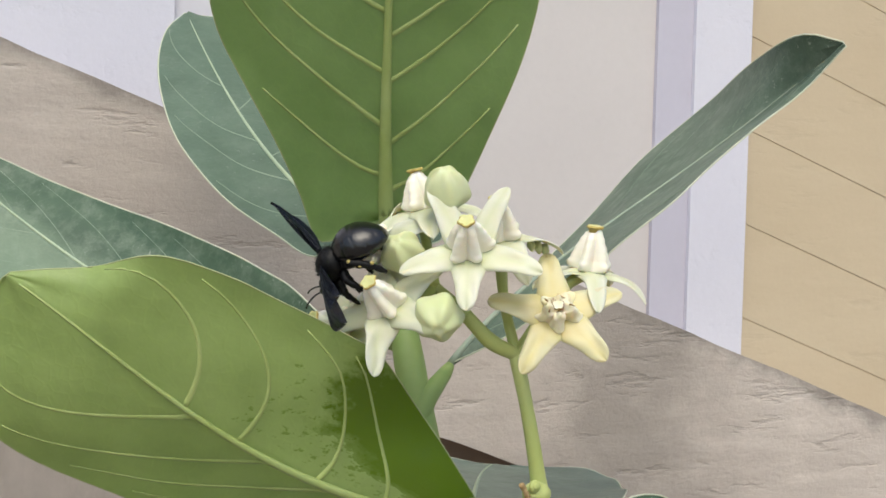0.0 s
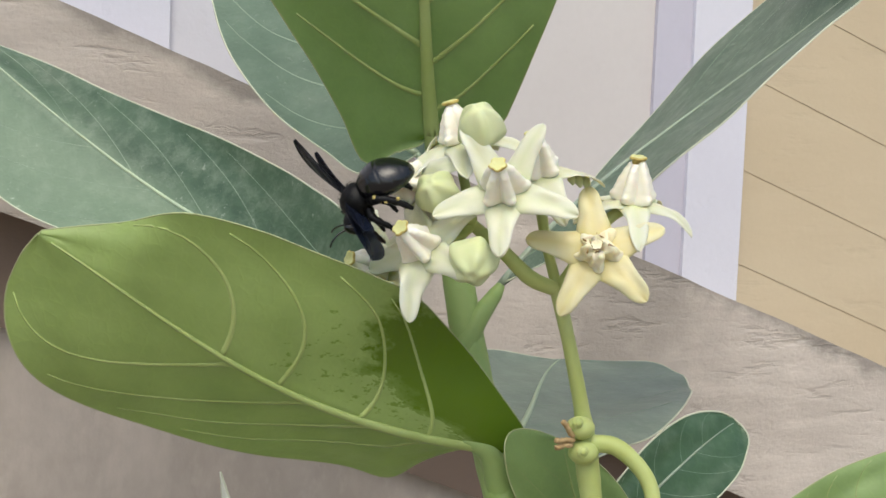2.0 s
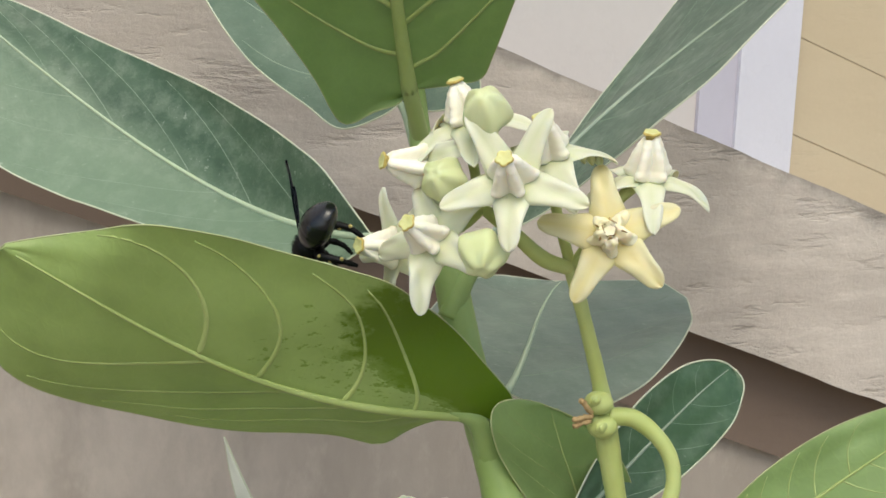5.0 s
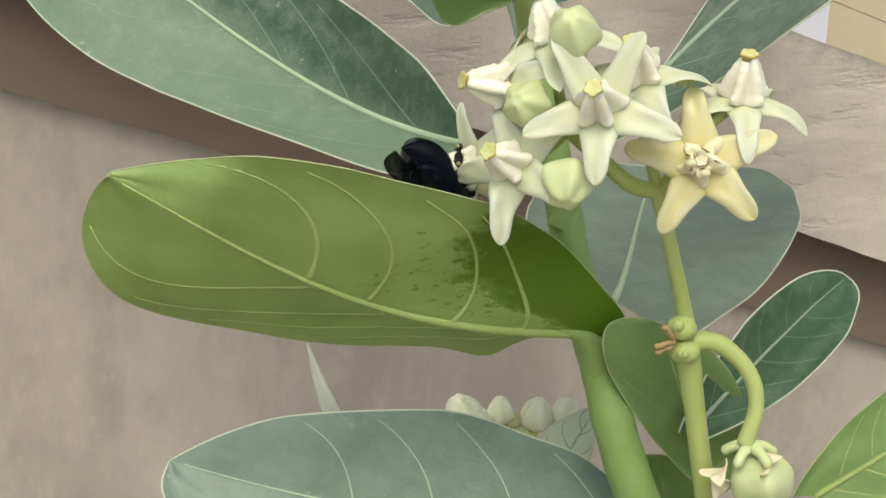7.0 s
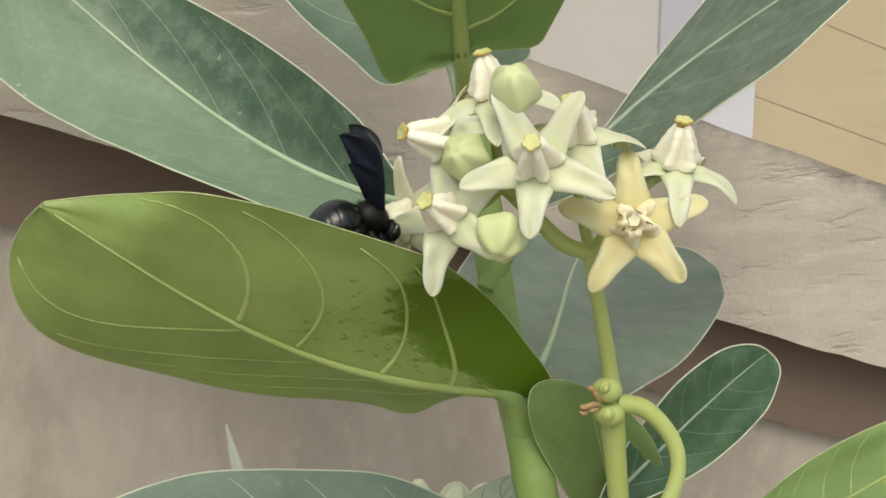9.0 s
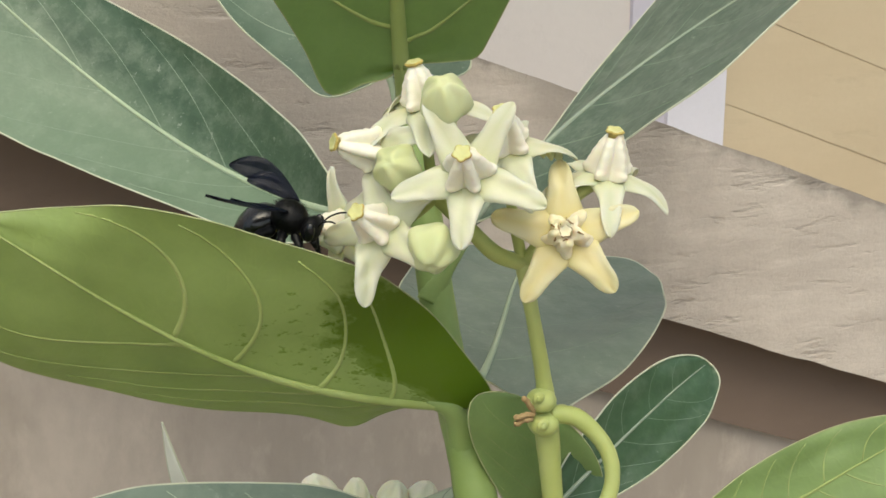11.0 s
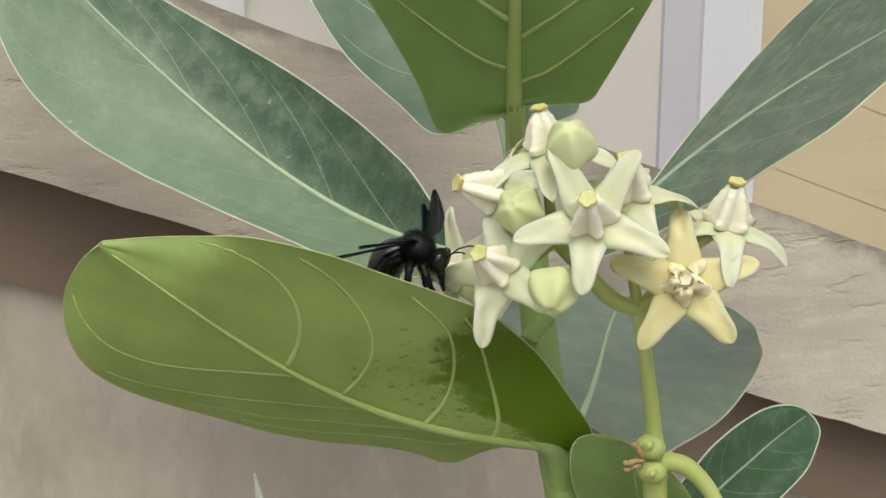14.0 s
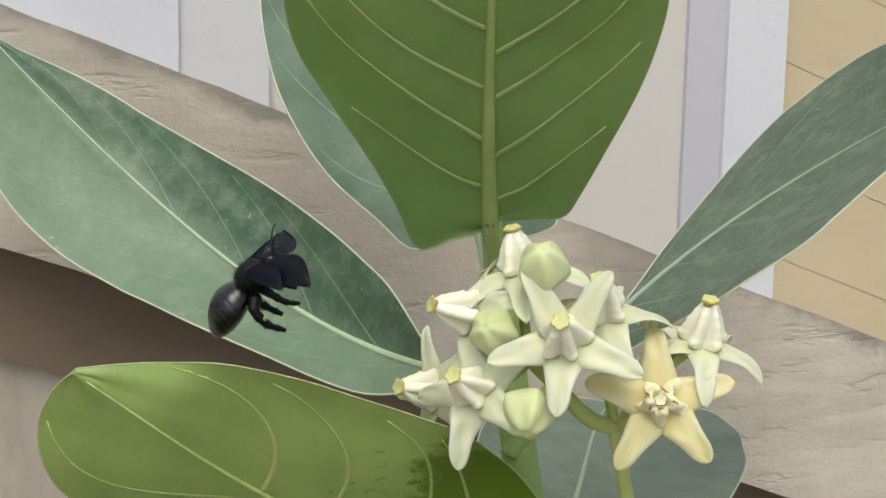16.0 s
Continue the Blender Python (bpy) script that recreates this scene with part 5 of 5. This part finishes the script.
# how the shrub sways in the wind: the shift of its head in metres and its lean in degrees
SWAY = [
    (0, (0.0026, 0.0119, -0.0022, -5.5, 2.8, 2.5)),
    (0.5, (-0.0012, 0.0149, -0.0062, -4.4, 0.7, 0.7)),
    (1, (-0.0032, -0.0074, -0.0075, 3.9, -1.8, -0.6)),
    (1.5, (0.0317, -0.0215, 0.0084, 7.2, 1.0, -2.5)),
    (2, (0.0108, -0.0003, 0.0016, -0.4, -1.2, -2.5)),
    (2.5, (-0.0064, 0.0061, -0.0082, -0.8, -1.3, 0.3)),
    (3, (-0.0115, -0.0009, -0.0124, 4.8, -2.1, -0.7)),
    (3.5, (-0.0079, 0.0231, -0.0081, -5.4, 1.1, 1.4)),
    (4, (-0.0105, 0.0172, -0.0121, -3.9, -2.4, -1.9)),
    (4.2, (-0.0085, 0.0015, -0.0220, 0.5, -3.6, -1.8)),
    (6.3, (0.0048, -0.0009, -0.0068, -0.6, -2.9, -3.0)),
    (6.5, (0.0048, 0.0012, -0.0104, -3.7, -2.4, -2.4)),
    (7, (0.0117, -0.0075, -0.0066, 0.3, -2.2, -3.7)),
    (7.5, (0.0202, -0.0209, 0.0013, 5.4, 0.5, -5.9)),
    (8, (0.0123, -0.0110, 0.0000, 0.5, -0.3, -3.3)),
    (8.5, (0.0207, -0.0063, -0.0006, -2.2, 1.7, -5.0)),
    (9, (0.0128, -0.0036, 0.0022, 1.7, 2.2, -4.3)),
    (9.5, (0.0038, -0.0033, 0.0014, 2.4, 1.1, -3.8)),
    (9.7, (-0.0000, -0.0006, 0.0016, 1.6, 1.6, -2.9)),
    (11.8, (0.0049, -0.0009, 0.0000, 1.5, 2.2, -3.8)),
    (12, (0.0006, -0.0007, -0.0028, 1.3, 1.2, -3.2)),
    (12.5, (-0.0020, 0.0016, -0.0039, -1.0, 1.1, -2.5)),
    (13, (-0.0002, 0.0009, -0.0038, -0.9, 1.4, -3.1)),
    (13.5, (0.0091, -0.0057, -0.0003, 2.7, 1.6, -4.5)),
    (14, (0.0257, -0.0060, 0.0034, 2.8, 3.1, -5.1)),
    (14.5, (0.0150, -0.0030, -0.0010, 2.1, 1.4, -4.0)),
    (15, (0.0132, -0.0073, -0.0035, 3.0, 1.7, -4.0)),
    (15.5, (0.0201, -0.0049, -0.0010, 3.0, 1.7, -4.3)),
    (16, (0.0159, -0.0019, -0.0033, 2.8, 1.7, -3.9)),
]
CROWN = Vector((0.02, 0.02, 1.18))
# the loose young leaf and the bud cluster nod a little on their own
NOD_SPIKE = [(0, (0, 0, 0)), (6.3, (0.006, 0, 0)), (6.5, (0.0059, 0, -0.0002)), (7, (0, 0, 0.0004)), (7.5, (-0.0148, 0, -0.0116)), (8, (-0.0006, 0, -0.0042)), (8.5, (-0.0019, 0, -0.0075)),
             (9, (-0.0011, 0, -0.0090)), (9.5, (-0.0026, 0, -0.0044)), (12, (-0.0002, 0, -0.0036)), (12.5, (0.0089, 0, -0.0048)), (13, (0.0009, 0, -0.0043)), (13.5, (-0.0050, 0, -0.0037)),
             (14, (-0.0041, 0, -0.0111)), (16, (-0.0041, 0, -0.0100))]
NOD_BUDS = [(0, (0, 0, 0)), (6.3, (0.005, 0, 0.0008)), (6.5, (0.0050, 0, 0.0008)), (7, (-0.0004, 0, 0)), (7.5, (-0.010, 0, -0.0110)), (8, (0.0008, 0, -0.0024)), (8.5, (-0.0016, 0, -0.0017)),
            (9, (-0.0008, 0, -0.0065)), (9.5, (-0.0051, 0, -0.0030)), (12, (0.0001, 0, -0.0001)), (16, (0, 0, 0))]
NOD_LOWER = [(0, (0, 0, 0)), (7, (-0.0007, 0, -0.0005)), (7.5, (-0.0016, 0, 0.0030)), (8, (0.0013, 0, -0.0018)), (16, (0, 0, 0))]


def wing_pose(sg, hind, sweep, raise_, twist):
    """A wing on its hinge: sweep back from straight out, raised above level, twisted about its length (degrees)."""
    hinge = Vector((0.0032 if not hind else 0.0022, 0.0034 * sg, 0.0030))
    out = Matrix.Rotation(radians(90 * sg), 4, 'Z') @ Matrix.Rotation(radians(sweep * sg), 4, 'Z')
    # lift about the body's length, then the sweep
    return Matrix.Translation(hinge) @ Matrix.Rotation(radians(raise_ * sg), 4, 'X') @ out @ Matrix.Rotation(radians(twist * sg), 4, 'X')


# seconds, sweep back, raise, twist of the wings on the two sides
WING_ROWS = [
    (0, -6, -21, -5, 15, 47, 65),
    (0.5, -6, -21, 65, 15, 47, 25),
    (1, -6, -21, 65, 15, 47, 25),
    (1.5, -6, -21, 75, 15, 47, 70),
    (2, -6, -21, 70, 15, 47, 30),
    (2.25, -3, -5.5, 2.5, 24.5, 43, 20),
    (2.5, 0, 10, -65, 34, 39, 10),
    (2.75, -40.5, -35, -12.5, 22.5, 52.5, 22.5),
    (3, -81, -80, 40, 11, 66, 35),
    (3.5, -81, -80, 40, 11, 66, 35),
    (4, -81, -80, 40, 11, 66, 35),
    (4.1, -81, -80, -25, 11, 66, 35),
    (4.2, -81, -80, -90, 11, 66, 35),
    (4.9, -22.33, -60.67, -60, 39, 36.67, 23.33),
    (5.6, 36.33, -41.33, -30, 67, 7.33, 11.67),
    (6.3, 95, -22, 0, 95, -22, 0),
    (8.5, 95, -22, 0, 95, -22, 0),
    (8.75, 59.5, 15, -20, 73, 46, 17.5),
    (9, 24, 52, -40, 51, 114, 35),
    (9.25, 51, 34, -5, 55.5, 95, -20),
    (9.5, 78, 16, 30, 60, 76, -75),
    (9.7, 78, 16, 30, 60, 76, -75),
    (10.4, 77.33, 14.33, 3.33, 52.33, 42.67, -38.33),
    (11.1, 76.67, 12.67, -23.33, 44.67, 9.33, -1.67),
    (11.8, 76, 11, -50, 37, -24, 35),
    (12, 76, 11, -50, 37, -24, 35),
    (12.25, 50.5, 12, -27.5, 40.5, -29.5, -10),
    (12.5, 25, 13, -5, 44, -35, -55),
    (13, 20, 14, 55, 47, -33, -50),
    (13.5, 17, 15, 55, 47, -33, -50),
    (14, 17, 15, 50, 47, -33, -55),
    (14.25, 29, -7, 47.5, 44, -31, -5),
    (14.5, 41, -29, 45, 41, -29, 45),
    (14.75, 62.5, -104, 22.5, 54, -2.5, 7.5),
    (15, 84, -179, 0, 67, 24, -30),
    (15.03, 70.5, -119, 3.75, 56.5, 38.75, -30),
    (15.05, 57, -59, 7.5, 46, 53.5, -30),
    (15.07, 43.5, 1, 11.25, 35.5, 68.25, -30),
    (15.1, 30, 61, 15, 25, 83, -30),
    (15.17, 30, 23, 15, 25, 45, -30),
    (15.23, 30, 61, 15, 25, 83, -30),
    (15.3, 30, 23, 15, 25, 45, -30),
    (15.37, 30, 61, 15, 25, 83, -30),
    (15.43, 30, 23, 15, 25, 45, -30),
    (15.5, 30, 61, 15, 25, 83, -30),
    (15.57, 14, 17, 28, 8, 30, -26),
    (15.63, -5, 0, 44, -13, 2, -20),
    (15.7, -24, -18, 60, -33, -26, -15),
    (15.77, -24, -48, 60, -33, -56, -15),
    (15.83, -24, -18, 60, -33, -26, -15),
    (15.9, -24, -48, 60, -33, -56, -15),
    (15.97, -24, -28, 60, -33, -36, -15),
    (16, -24, -18, 60, -33, -26, -15),
]


def between(rows, t):
    """The shift at t seconds, straight from row to row."""
    for (t0, a), (t1, b) in zip(rows, rows[1:]):
        if t <= t1:
            return Vector(a).lerp(Vector(b), (t - t0) / (t1 - t0))
    return Vector(rows[-1][1])


def motions():
    walk(bee, [(t, pose(*p)) for t, p in BEE])
    walk(wasp, [(t, pose(*p)) for t, p in WASP])
    waist = Vector((-0.001, 0, -0.001))
    walk(abdomen, [(t, Matrix.Translation(waist) @ Matrix.Rotation(radians(-a), 4, 'Y') @ Matrix.Translation(-waist)) for t, a in BEND])
    lean = [(t, Matrix.Translation(CROWN) @ pose(*p) @ Matrix.Translation(-CROWN)) for t, p in SWAY]
    for ob in (plant, cluster):
        home = Matrix.Translation(ob.location)
        walk(ob, [(t, m @ home) for t, m in lean])
    home = young.location.copy()
    walk(young, [(t, m @ Matrix.Translation(home + between(NOD_BUDS, t))) for t, m in lean])
    for ob, rows in ((SPIKE, NOD_SPIKE), (LOWER, NOD_LOWER)):
        rest = ob.location.copy()
        walk(ob, [(t, Matrix.Translation(rest + Vector(d))) for t, d in rows])
    for (kind, sg), ob in WINGS.items():
        walk(ob, [(t, wing_pose(sg, kind == "hindwing", (a if sg > 0 else d) + (5 if kind == "hindwing" else 0), (b if sg > 0 else e) - (1 if kind == "hindwing" else 0), c if sg > 0 else f))
                  for t, a, b, c, d, e, f in WING_ROWS])


motions()
